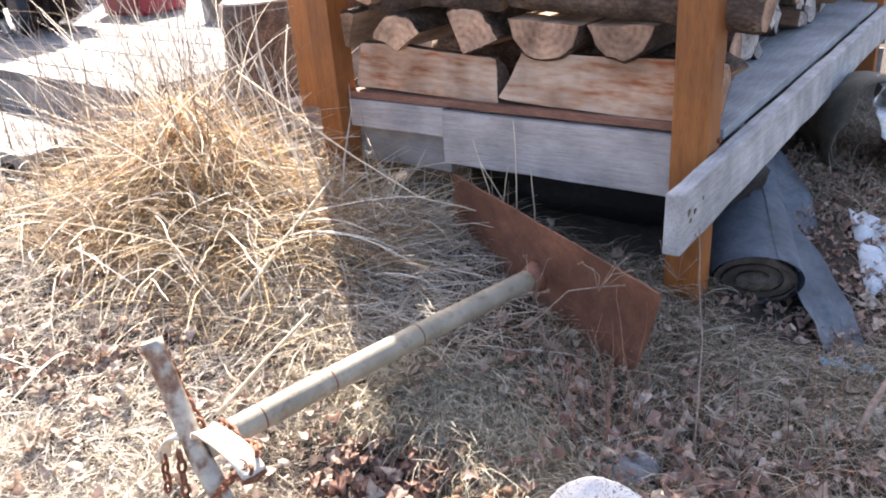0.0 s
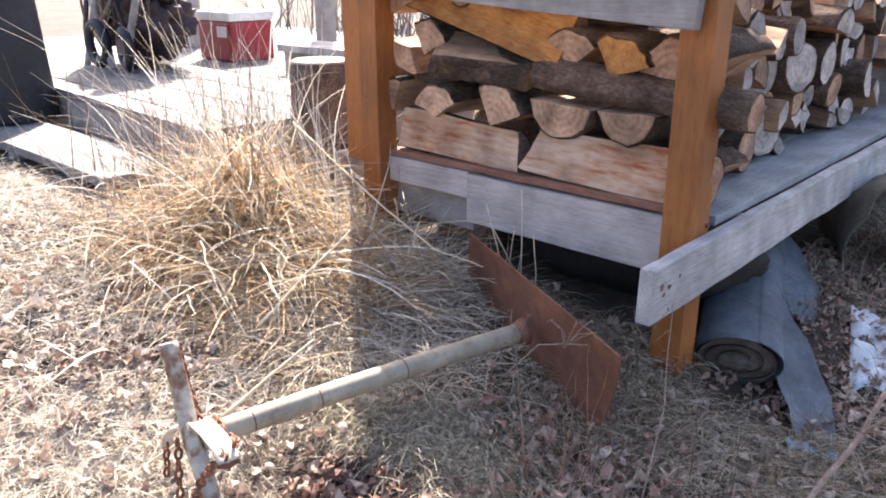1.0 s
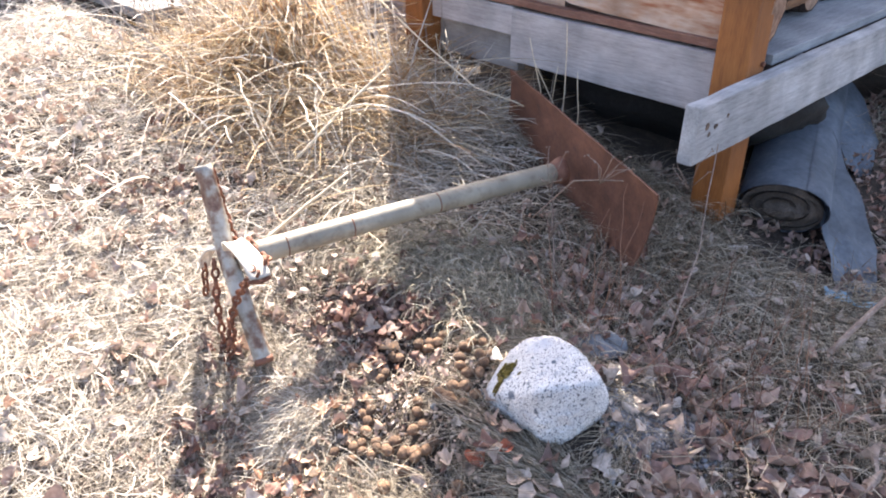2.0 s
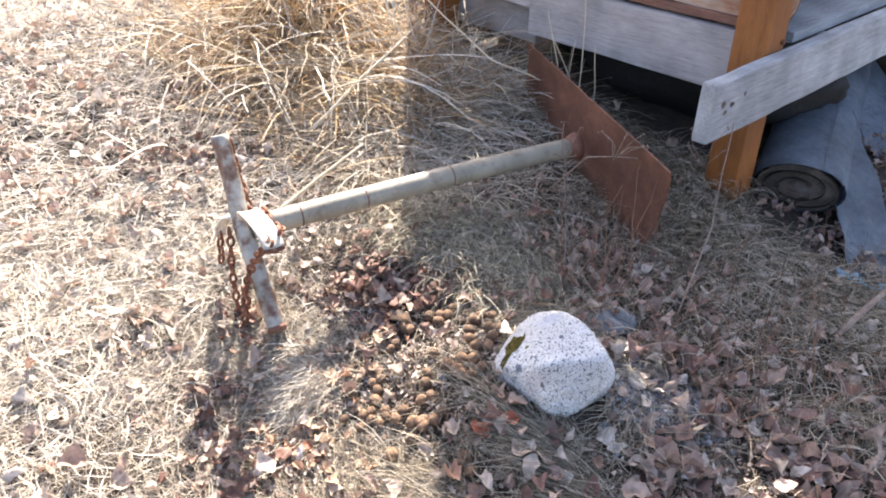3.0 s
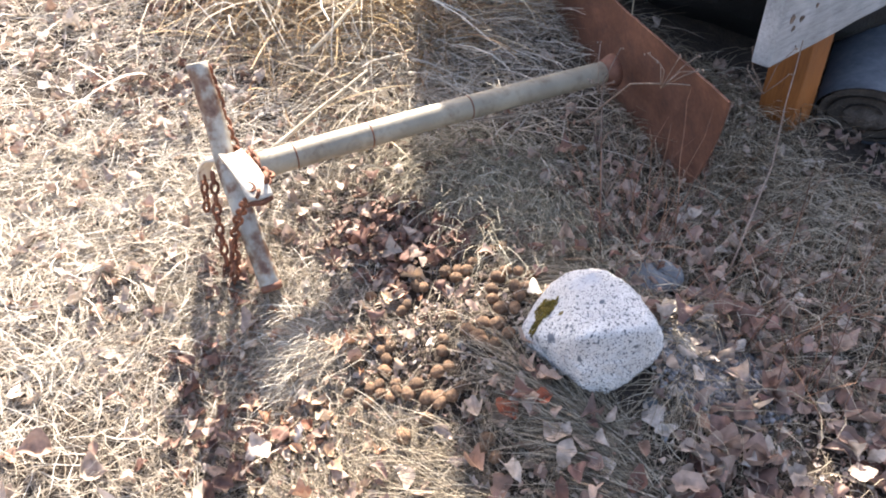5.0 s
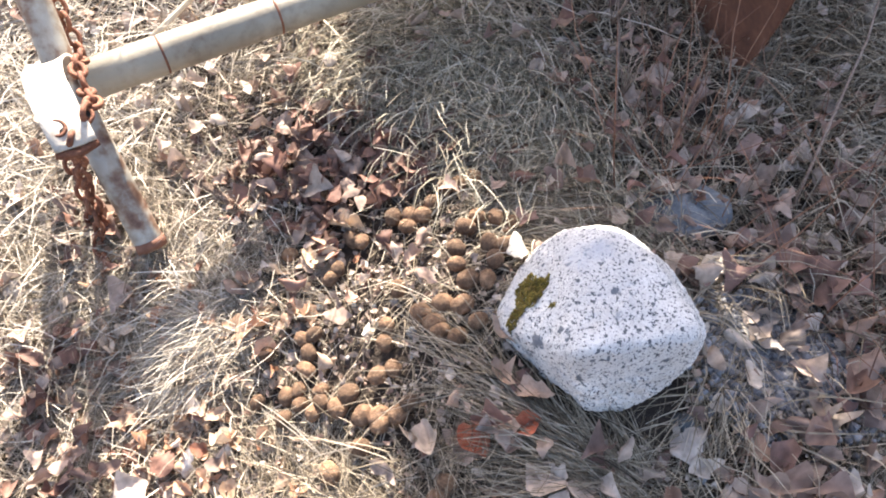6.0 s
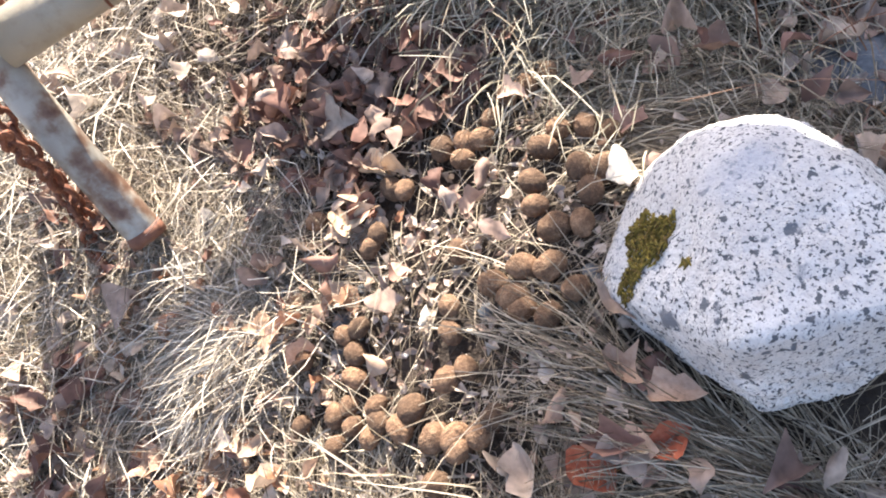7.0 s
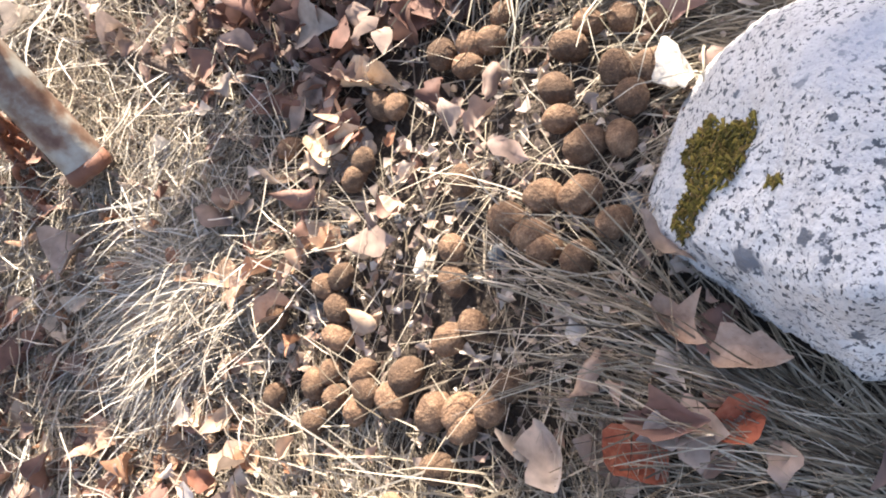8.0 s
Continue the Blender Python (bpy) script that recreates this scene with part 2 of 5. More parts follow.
# tan and orange leaf tones, lightened to stand in for sun
M_SUNLEAVES = island_mat("sun_lightened_tan_leaves", [(0.5, 0.34, 0.22), (0.36, 0.17, 0.09), (0.58, 0.44, 0.32), (0.42, 0.26, 0.16), (0.64, 0.53, 0.42), (0.3, 0.12, 0.07), (0.55, 0.4, 0.28)], 0.75, 0.6, 0.15, 70)
M_BRUSH = island_mat("grey_brush", [(0.15, 0.11, 0.09), (0.3, 0.23, 0.19), (0.42, 0.34, 0.29)], 0.8, 0.7)
# purple-brown leaf tones, darkened for the shade they lie in
M_SHADELEAVES = island_mat("shaded_brown_leaves", [(0.2, 0.1, 0.075), (0.34, 0.22, 0.16), (0.15, 0.085, 0.07), (0.45, 0.34, 0.27), (0.26, 0.14, 0.11), (0.39, 0.28, 0.22), (0.22, 0.12, 0.1), (0.5, 0.41, 0.34)], 0.75, 0.6, 0.12, 60)
M_DARKHAY = island_mat("red_brown_hay", [(0.1, 0.045, 0.03), (0.22, 0.1, 0.06), (0.32, 0.17, 0.1), (0.16, 0.08, 0.05)], 0.8, 0.7, 0.1)
M_GREYGRASS = island_mat("grey_green_dead_grass", [(0.06, 0.05, 0.032), (0.3, 0.265, 0.185), (0.52, 0.47, 0.36), (0.66, 0.61, 0.5), (0.16, 0.148, 0.09)], 0.75, 0.7, 0.2)
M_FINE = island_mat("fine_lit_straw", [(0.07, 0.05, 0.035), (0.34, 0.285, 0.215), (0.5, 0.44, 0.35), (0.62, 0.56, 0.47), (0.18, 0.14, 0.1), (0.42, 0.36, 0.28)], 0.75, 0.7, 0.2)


def granite():
    m = mat("granite", [(0.53, 0.505, 0.485), (0.66, 0.645, 0.625), (0.74, 0.73, 0.715)], 45, bump=0.6, depth=0.004, stain=(0.85, 9), rough=0.85, fine=320)
    n, l = m.node_tree.nodes, m.node_tree.links
    bsdf = n["Principled BSDF"]
    tc = n.new("ShaderNodeTexCoord")
    base = bsdf.inputs["Base Color"].links[0].from_socket
    for scale, cut, colour, width in ((620, 0.61, (0.33, 0.33, 0.34), 0.03), (330, 0.602, (0.07, 0.075, 0.085), 0.02), (170, 0.632, (0.1, 0.108, 0.12), 0.02), (52, 0.675, (0.13, 0.14, 0.16), 0.015), (24, 0.68, (0.17, 0.18, 0.2), 0.02), (8, 0.62, (0.42, 0.44, 0.48), 0.06)):
        noi = n.new("ShaderNodeTexNoise")
        noi.inputs["Scale"].default_value, noi.inputs["Detail"].default_value = scale, 5
        l.new(tc.outputs["Object"], noi.inputs["Vector"])
        r = n.new("ShaderNodeMapRange")
        r.inputs["From Min"].default_value, r.inputs["From Max"].default_value = cut - width, cut + width
        l.new(noi.outputs["Fac"], r.inputs["Value"])
        mix = n.new("ShaderNodeMix")
        mix.data_type = "RGBA"
        l.new(r.outputs["Result"], mix.inputs["Factor"])
        l.new(base, mix.inputs["A"])
        mix.inputs["B"].default_value = (*colour, 1)
        base = mix.outputs["Result"]
    l.new(base, bsdf.inputs["Base Color"])
    return m


M_GRANITE = granite()


# ---------------------------------------------------------------- mesh helpers
def link_mesh(name, bm, material, smooth=False):
    bmesh.ops.recalc_face_normals(bm, faces=bm.faces)
    me = bpy.data.meshes.new(name)
    bm.to_mesh(me)
    bm.free()
    for x in material if isinstance(material, (list, tuple)) else [material]:
        me.materials.append(x)
    if smooth:
        me.polygons.foreach_set("use_smooth", [True] * len(me.polygons))
    return new(name, me)


def part(name, bm, material, parent=None, label="", smooth=False):
    ob = link_mesh(name, bm, material, smooth)
    if parent:
        ob.parent = parent
    if label:
        ob["label"] = label
    return ob


def thing(name, label, category, group="", kind="", at=(0, 0, 0)):
    ob = new(name)
    ob.empty_display_size = 0.05
    ob.location = at
    return tagged(ob, label, category, group, kind)


def box(lo, hi, bevel=0.003, wear=0.0, cuts=0, seed=0, turn=None):
    """A sawn piece with rounded edges; wear shifts its cross-sections a little, as in an old board."""
    bm = bmesh.new()
    lo, hi = Vector(lo), Vector(hi)
    size = hi - lo
    bmesh.ops.create_cube(bm, size=1, matrix=Matrix.Translation((lo + hi) / 2) @ Matrix.Diagonal((*size, 1)))
    if cuts:
        axis = max(range(3), key=lambda i: size[i])
        long_edges = [e for e in bm.edges if abs((e.verts[0].co - e.verts[1].co)[axis]) > size[axis] * 0.9]
        bmesh.ops.subdivide_edges(bm, edges=long_edges, cuts=cuts)
    if bevel:
        bmesh.ops.bevel(bm, geom=[e for e in bm.edges if len(e.link_faces) == 2 and e.calc_face_angle(0) > 0.5], offset=bevel, segments=2, affect="EDGES", profile=0.6)
    if wear:
        for v in bm.verts:
            v.co += noise.noise_vector(v.co * 7 + Vector((seed, seed * 2.3, 0))) * wear
    if turn:
        bmesh.ops.transform(bm, matrix=turn, verts=bm.verts)
    return bm


def tube(points, radius, segments=16, wall=0.0, taper=None, bm=None, wobble=0.0):
    """A round bar or pipe along points; with a wall it is open and hollow at its ends."""
    bm = bm or bmesh.new()
    points = [Vector(p) for p in points]
    up = Vector((0.13, 0.21, 0.97))
    loops = []

    def ring(i, r, slide=0.0):
        t = (points[min(i + 1, len(points) - 1)] - points[max(i - 1, 0)]).normalized()
        a = t.cross(up).normalized()
        b = a.cross(t)
        k = taper[i] if taper else 1.0
        c = points[i] + t * slide
        return [bm.verts.new(c + (a * math.cos(q) + b * math.sin(q)) * r * k * (1 + wobble * noise.noise(c * 60 + Vector((q, 0, 0)))))
                for q in (2 * math.pi * j / segments for j in range(segments))]

    order = [(i, radius, 0.0) for i in range(len(points))]
    if wall:
        order = [(0, radius - wall, 0.06), (0, radius - wall, 0.0)] + order + [(len(points) - 1, radius - wall, 0.0), (len(points) - 1, radius - wall, -0.06)]
    loops = [ring(*o) for o in order]
    for p, q in zip(loops, loops[1:]):
        for j in range(segments):
            bm.faces.new((p[j], p[(j + 1) % segments], q[(j + 1) % segments], q[j]))
    bm.faces.new(loops[0][::-1])
    bm.faces.new(loops[-1])
    return bm


def arrays_mesh(name, verts, quads, material, smooth=True):
    me = bpy.data.meshes.new(name)
    me.vertices.add(len(verts))
    me.vertices.foreach_set("co", np.ascontiguousarray(verts, dtype=np.float32).ravel())
    me.loops.add(quads.size)
    me.loops.foreach_set("vertex_index", np.ascontiguousarray(quads, dtype=np.int32).ravel())
    me.polygons.add(len(quads))
    me.polygons.foreach_set("loop_start", np.arange(0, quads.size, 4, dtype=np.int32))
    me.polygons.foreach_set("loop_total", np.full(len(quads), 4, dtype=np.int32))
    me.update(calc_edges=True)
    if smooth:
        me.polygons.foreach_set("use_smooth", np.ones(len(quads), dtype=bool))
    me.materials.append(material)
    return new(name, me)


# ---------------------------------------------------------------- ground
def bump_at(x, y, cx, cy, rx, ry, h):
    return h * np.exp(-((x - cx) / rx) ** 2 - ((y - cy) / ry) ** 2)


def ground_z(x, y):
    x, y = np.asarray(x, float), np.asarray(y, float)
    slope = -0.045 - 0.13 * np.clip(x + 0.5, -1.9, 1.5) + 0.06 * np.clip(y - 0.75, -1.5, 1.6)
    z = slope + bump_at(x, y, -0.8, 1.12, 0.24, 0.17, 0.05) + bump_at(x, y, -0.98, 0.9, 0.12, 0.1, 0.025)
    z = z + bump_at(x, y, -1.55, 1.45, 0.4, 0.3, 0.05) - bump_at(x, y, 0.1, 2.05, 0.5, 0.6, 0.085)
    # the knoll under the boulder, and the dip before the handle
    z = z + bump_at(x, y, -0.38, 0.9, 0.22, 0.198, 0.076) - bump_at(x, y, -0.6, 0.5, 0.45, 0.25, 0.06)
    z = z + bump_at(x, y, -0.7, 0.63, 0.06, 0.06, 0.018)
    near = np.exp(-((x + 0.8) ** 2 + (y - 1.2) ** 2) / 9)
    z = z + near * 0.006 * (np.sin(9.1 * x + 3.2 * y) * np.sin(7.3 * y - 2.1 * x)) + near * 0.003 * np.sin(31 * x + 5 * y) * np.sin(27 * y + 3)
    return z


def ground_sheet():
    n = 360
    s = np.linspace(-1, 1, n)
    warp = np.sinh(7.6 * s) / np.sinh(7.6)
    xs, ys = -0.7 + 400 * warp, 1.0 + 400 * warp
    gx, gy = np.meshgrid(xs, ys)
    verts = np.stack([gx, gy, ground_z(gx, gy)], -1).reshape(-1, 3)
    i = np.arange(n * n).reshape(n, n)
    quads = np.stack([i[:-1, :-1], i[:-1, 1:], i[1:, 1:], i[1:, :-1]], -1).reshape(-1, 4)
    ob = arrays_mesh("ground", verts, quads, M_SOIL)
    tagged(ob, "dark soil littered with dead leaves and straw", "ground", kind="structure")


ground_sheet()


def gz(x, y):
    return float(ground_z(x, y))


# ---------------------------------------------------------------- woodshed
DECK_Z = 0.425
shed = thing("woodshed", "open firewood shed with orange-brown stained posts and grey boards", "shed", at=(-1.1, 2.8, 0))
inv = Matrix.Translation((1.1, -2.8, 0))


def shed_part(name, bm, material, label=""):
    bmesh.ops.transform(bm, matrix=inv, verts=bm.verts)
    return part(name, bm, material, shed, label)


TOP_Z = 1.86
shed_part("post", box((-0.557, 1.80, -0.12), (-0.469, 1.888, TOP_Z), 0.004, 0.0015, 8), M_POST, "orange-brown stained square post")
shed_part("post", box((-1.69, 1.79, 0.02), (-1.604, 1.876, 1.22), 0.004, 0.0015, 8), M_POST, "orange-brown stained square post")
shed_part("post_board", box((-1.775, 1.797, 0.41), (-1.692, 1.838, 1.2), 0.003, 0.001, 8), M_POST, "stained board nailed beside the post")
for px, py in ((-0.545, 4.16), (-1.69, 4.16)):
    shed_part("post", box((px, py, -0.1), (px + 0.088, py + 0.088, TOP_Z), 0.004, 0.0015, 8), M_POST, "orange-brown stained square post")
shed_part("fascia_board", box((-1.242, 1.826, 0.276), (-0.559, 1.864, 0.432), 0.004, 0.003, 14, 3), M_PALE, "pale weathered fascia board")
shed_part("fascia_board", box((-1.602, 1.833, 0.352), (-1.245, 1.871, 0.437), 0.004, 0.002, 8, 5), M_PALE, "pale weathered fascia board")
shed_part("lower_board", box((-1.95, 1.88, 0.228), (-1.255, 1.918, 0.348), 0.004, 0.003, 10, 8), M_GREY, "short grey board under the fascia")
shed_part("edge_strip", box((-1.602, 1.838, 0.44), (-0.559, 1.95, 0.461), 0.002, 0.002, 12, 2), M_RED, "thin red-brown strip along the platform edge")
shed_part("side_beam", box((-0.466, 1.53, 0.266), (-0.428, 4.26, 0.402), 0.006, 0.004, 30, 4), M_GREY_Y, "weathered grey beam with knots, past the post")
shed_part("front_rail", box((-1.62, 1.755, 0.905), (-0.5, 1.789, 1.03), 0.004, 0.002, 12, 6, Matrix.Translation((-0.5, 0, 0.905)) @ Matrix.Rotation(radians(3.8), 4, "Y") @ Matrix.Translation((0.5, 0, -0.905))), M_GREY, "grey rail board across the posts")
# unseen boards added to shade the ground; a slot lets sun reach the boulder
for k, (x0, z0, z1) in enumerate(((-1.46, 1.036, 1.122), (-1.2, 1.126, 1.212), (-1.49, 1.216, 1.34), (-1.61, 1.344, 1.468), (-1.47, 1.472, 1.596), (-1.5, 1.6, 1.724))):
    shed_part("upper_board", box((x0, 1.755, z0), (-0.45, 1.787, z1), 0.004, 0.002, 8, k), M_GREY, "unseen grey board added to shade the ground")
for bolt_x, bolt_y, bolt_z in ((-0.467, 1.87, 0.42),):
    shed_part("nail", tube([(bolt_x - 0.01, bolt_y, bolt_z), (bolt_x + 0.006, bolt_y, bolt_z)], 0.006, 8), M_CHAIN)
for k, (y, z) in enumerate(((1.572, 0.35), (1.61, 0.342), (1.585, 0.33), (1.66, 0.355))):
    shed_part("knot", tube([(-0.431, y, z), (-0.4265, y, z - 0.001)], 0.009 - 0.0015 * k, 9, wobble=0.5), M_BARK, "dark knot in the beam")
for k, x in enumerate((-1.68, -1.54, -1.40, -1.26, -1.12, -0.98, -0.84, -0.695)):
    w = 0.135 if k < 7 else 0.215
    shed_part("deck_board", box((x, 1.955, DECK_Z - 0.03), (x + w, 4.25, DECK_Z - 0.002 * (k % 3)), 0.003, 0.002, 10, k), M_DECK)
for y in (2.1, 2.9, 3.7, 4.2):
    shed_part("joist", box((-1.66, y, 0.28), (-0.48, y + 0.04, 0.392), 0.003), M_GREY)
for k in range(5):
    shed_part("back_board", box((-1.66, 4.26, 0.02 + 0.2 * k), (-0.44, 4.28, 0.2 + 0.2 * k), 0.003), M_GREY)
# near-black colour on these boards stands for the deep shade in the hollow
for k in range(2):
    shed_part("skirt_board", box((-1.66, 2.62, -0.05 + 0.2 * k), (-0.62, 2.65, 0.145 + 0.2 * k), 0.003), M_DARKMETAL, "board closing the hollow below, near-black for its shade")


# ---------------------------------------------------------------- firewood
def outline(kind, r, seed):
    """Cross-section of a log: points (y, z), and how many of the first ones carry bark."""
    rnd = random.Random(seed)
    if kind == "round":
        pts = [(r * (1 + rnd.uniform(-0.06, 0.06)) * math.cos(a), r * (1 + rnd.uniform(-0.06, 0.06)) * math.sin(a)) for a in (2 * math.pi * i / 18 for i in range(18))]
        return pts, 18
    span = {"half": math.pi, "quarter": 1.75, "third": 2.3, "slab": 1.5}[kind]
    start = -math.pi / 2 - span / 2
    n = 12
    arc = [(r * (1 + rnd.uniform(-0.05, 0.05)) * math.cos(start + span * i / n), r * (1 + rnd.uniform(-0.05, 0.05)) * math.sin(start + span * i / n)) for i in range(n + 1)]
    if kind in ("half", "slab"):
        a, b = arc[-1], arc[0]
        mid = [(a[0] + (b[0] - a[0]) * f, a[1] + (b[1] - a[1]) * f + rnd.uniform(-0.05, 0.05) * r) for f in (0.25, 0.5, 0.75)]
    else:
        mid = [(arc[-1][0] * 0.5 + rnd.uniform(-0.05, 0.05) * r, arc[-1][1] * 0.5), (rnd.uniform(-0.1, 0.1) * r, 0.05 * r), (arc[0][0] * 0.5, arc[0][1] * 0.5 + rnd.uniform(-0.05, 0.05) * r)]
    return arc + mid, n + 1


def firewood(kind, r, length, m, seed, wood=None, end=None, label="", group="stacked firewood", shear=(0.0, 0.0), taper=0.0):
    """A split or round log along its own x, with its bark as a part."""
    pts, barked = outline(kind, r, seed)
    rnd = random.Random(seed + 99)
    stations = [-0.5, -0.47, -0.3, -0.1, 0.1, 0.3, 0.47, 0.5]
    skew = rnd.uniform(-0.1, 0.1)

    def solid(section, closed, grow):
        bm = bmesh.new()
        rows = []
        for s in stations:
            k = (1 - 0.05 * (abs(s) == 0.5) + grow / r) * (1 + taper * s)
            row = []
            for y, z in section:
                w = noise.noise(Vector((s * length * 9 + seed, y * 22, z * 22))) * 0.09 * r
                row.append(bm.verts.new((s * length + skew * z * (abs(s) > 0.4) + (shear[0] if s < -0.4 else shear[1] if s > 0.4 else 0.0) * y, y * k + w, z * k + w * 0.7)))
            rows.append(row)
        n = len(section)
        for a, b in zip(rows, rows[1:]):
            for j in range(n if closed else n - 1):
                bm.faces.new((a[j], a[(j + 1) % n], b[(j + 1) % n], b[j]))
        if closed:
            for row in (rows[0], rows[-1]):
                f = bm.faces.new(row)
                f.material_index = 1
        return bm

    body = link_mesh("firewood_log", solid(pts, True, 0.0), [wood or M_SPLIT, end or M_END])
    body.matrix_world = m
    tagged(body, label or "split firewood log with dark bark and pale end grain", "firewood", group)
    arc = pts[:barked] + (pts[:1] if kind == "round" else [])
    bark = solid(arc, False, 0.0035)
    bmesh.ops.solidify(bark, geom=bark.faces[:], thickness=0.003)
    part("bark", bark, M_BARK, body, smooth=True)
    return body


def along_x(x, y, z, roll=0, yaw=0, pitch=0):
    return pose(x, y, z, roll, pitch, yaw)


# lying along the front edge
firewood("half", 0.066, 0.5, along_x(-1.325, 1.868, 0.529, 83, 0, 2.2), 1, M_PALESPLIT, M_BARK, shear=(0.1, -0.12), taper=-0.1, label="pale split log with a flat face, lying on the platform")
firewood("half", 0.069, 0.56, along_x(-0.75, 1.866, 0.534, 80, 0, 0.8), 2, M_PALESPLIT, shear=(0.45, 0.1), taper=0.16, label="pale split log with reddish streaks, lying on the platform")
# ends towards the front, on the first course
end_on = [("quarter", 0.1, -1.585, 0.6, 150), ("third", 0.1, -1.4, 0.595, 172), ("quarter", 0.115, -1.17, 0.6, 205), ("half", 0.1, -0.92, 0.682, 3), ("half", 0.085, -0.712, 0.68, -2)]
for i, (kind, r, x, z, roll) in enumerate(end_on):
    firewood(kind, r, 0.4, pose(x, 2.05, z, 0, 0, 90) @ pose(0, 0, 0, roll, 0, 0), 20 + i, M_SPLIT, M_END)
# second course: a bark-covered log along x and darker splits
firewood("round", 0.048, 0.64, along_x(-0.71, 1.905, 0.735, 10, 0, 4.5), 31, label="thin round log with rough grey-brown bark")
firewood("half", 0.07, 0.36, along_x(-1.22, 1.925, 0.742, 200, 0, 4), 32, M_ORANGE, label="split log with an orange-brown torn face")
firewood("half", 0.06, 0.26, along_x(-1.53, 1.98, 0.7, 190, 4, 0), 33)
firewood("third", 0.085, 0.4, pose(-1.535, 2.07, 0.8, 0, 0, 90) @ pose(0, 0, 0, 40, 0, 0), 34)
firewood("half", 0.075, 0.4, pose(-1.54, 2.06, 0.93, 0, 0, 90) @ pose(0, 0, 0, 160, 0, 0), 35)
# third course, ends towards the front
third = [("quarter", 0.1, -1.47, 0.79, 200), ("quarter", 0.1, -0.925, 0.785, 185), ("quarter", 0.11, -0.77, 0.77, 200), ("third", 0.12, -0.6, 0.76, 170)]
for i, (kind, r, x, z, roll) in enumerate(third):
    firewood(kind, r, 0.4, pose(x, 2.07 + 0.02 * (i % 2), z, 0, 0, 90) @ pose(0, 0, 0, roll, 0, 0), 40 + i, M_ORANGE if i == 2 else M_SPLIT, M_ORANGE if i == 2 else M_END)
firewood("half", 0.072, 0.38, along_x(-1.2, 1.91, 0.815, 25, 12, 3), 53, M_SPLIT, M_END, "grey split log lying across the stack")
firewood("half", 0.1, 0.66, along_x(-1.25, 1.9, 0.95, 70, 0, 15), 51, M_ORANGE, label="large leaning split log with a torn orange face")
firewood("half", 0.09, 0.5, along_x(-0.75, 1.98, 0.94, 150, 0, -3), 52)
# top course behind the rail
# these two unseen logs are added to keep sun off the grass mound
firewood("round", 0.068, 0.36, along_x(-1.5, 1.95, 1.075, 20, 0, 3), 71, label="unseen round log with rough bark, added to block sun")
firewood("half", 0.066, 0.34, along_x(-1.52, 1.97, 1.19, 160, 4, 2), 72)
rnd = random.Random(5)
x = -1.6
while x < -0.6:
    r = rnd.uniform(0.045, 0.06)
    firewood(rnd.choice(["half", "round", "quarter"]), r, 0.4, pose(x + r, 2.09 + rnd.uniform(-0.03, 0.03), 0.99, 0, 0, 90) @ pose(0, 0, 0, rnd.uniform(0, 360), 0, 0), rnd.randrange(9999))
    x += 2 * r + 0.01
# side stack: ends towards the open side, course over course
rnd = random.Random(11)
for c in range(5):
    y = 2.3 + rnd.uniform(0, 0.06)
    z = DECK_Z + 0.065 + c * 0.115
    while y < 4.05:
        r = rnd.uniform(0.05, 0.09)
        kind = rnd.choice(["half", "half", "quarter", "round", "third"])
        roll = rnd.uniform(0, 360)
        zz = z + (r - 0.06) if c == 0 else z
        far = rnd.uniform(-0.06, 0.06)
        firewood(kind, r, 0.42, pose(-0.85 + far, y + r, zz, 0, rnd.uniform(-4, 4), rnd.uniform(-16, 8)) @ pose(0, 0, 0, roll, 0, 0), rnd.randrange(9999),
                 M_SPLIT, rnd.choice([M_ENDGREY, M_ENDGREY, M_END]), "weathered firewood log with a grey cut end", "stacked firewood")
        y += 1.75 * r + 0.012
# hidden inner rows keep the stack closed
for c in range(4):
    for k in range(12):
        firewood("round", 0.078, 0.4, pose(-1.27, 2.35 + 0.155 * k, DECK_Z + 0.08 + 0.15 * c, 0, 0, 0), 700 + 12 * c + k)
for c in range(4):
    firewood("round", 0.072, 0.92, pose(-1.13, 2.33, DECK_Z + 0.075 + 0.142 * c, 0, 0, 0), 800 + c)
firewood("quarter", 0.075, 0.12, pose(-0.56, 2.1, 0.49, 0, 0, 80) @ pose(0, 0, 0, 185, 0, 0), 61, M_SPLIT, M_ENDGREY)


# ---------------------------------------------------------------- what lies under the platform
def lumpy(centre, size, seed, rough=0.12, freq=4.0, subdiv=3):
    bm = bmesh.new()
    bmesh.ops.create_icosphere(bm, subdivisions=subdiv, radius=1.0)
    for v in bm.verts:
        d = 1 + rough * noise.fractal(v.co * freq * 0.4 + Vector((seed, 0, 0)), 0.7, 2.0, 4)
        v.co = Vector((v.co.x * size[0], v.co.y * size[1], v.co.z * size[2])) * d + Vector(centre)
    return bm


# bag swollen so that its black fills the shaded hollow
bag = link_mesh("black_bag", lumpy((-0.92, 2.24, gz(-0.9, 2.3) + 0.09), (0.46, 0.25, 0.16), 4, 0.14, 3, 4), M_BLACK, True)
tagged(bag, "crumpled black plastic bag, enlarged to darken the hollow under the platform", "bag")


# ---------------------------------------------------------------- scraper with a T handle
scraper = thing("snow_scraper", "rusty steel scraper blade on a grey pipe with T handle", "scraper", at=(-0.975, 0.665, 0.17))
back = Matrix.Translation((0.975, -0.665, -0.17))


def scraper_part(name, bm, material, label="", smooth=True, parent=None):
    bmesh.ops.transform(bm, matrix=back, verts=bm.verts)
    return part(name, bm, material, parent or scraper, label, smooth)


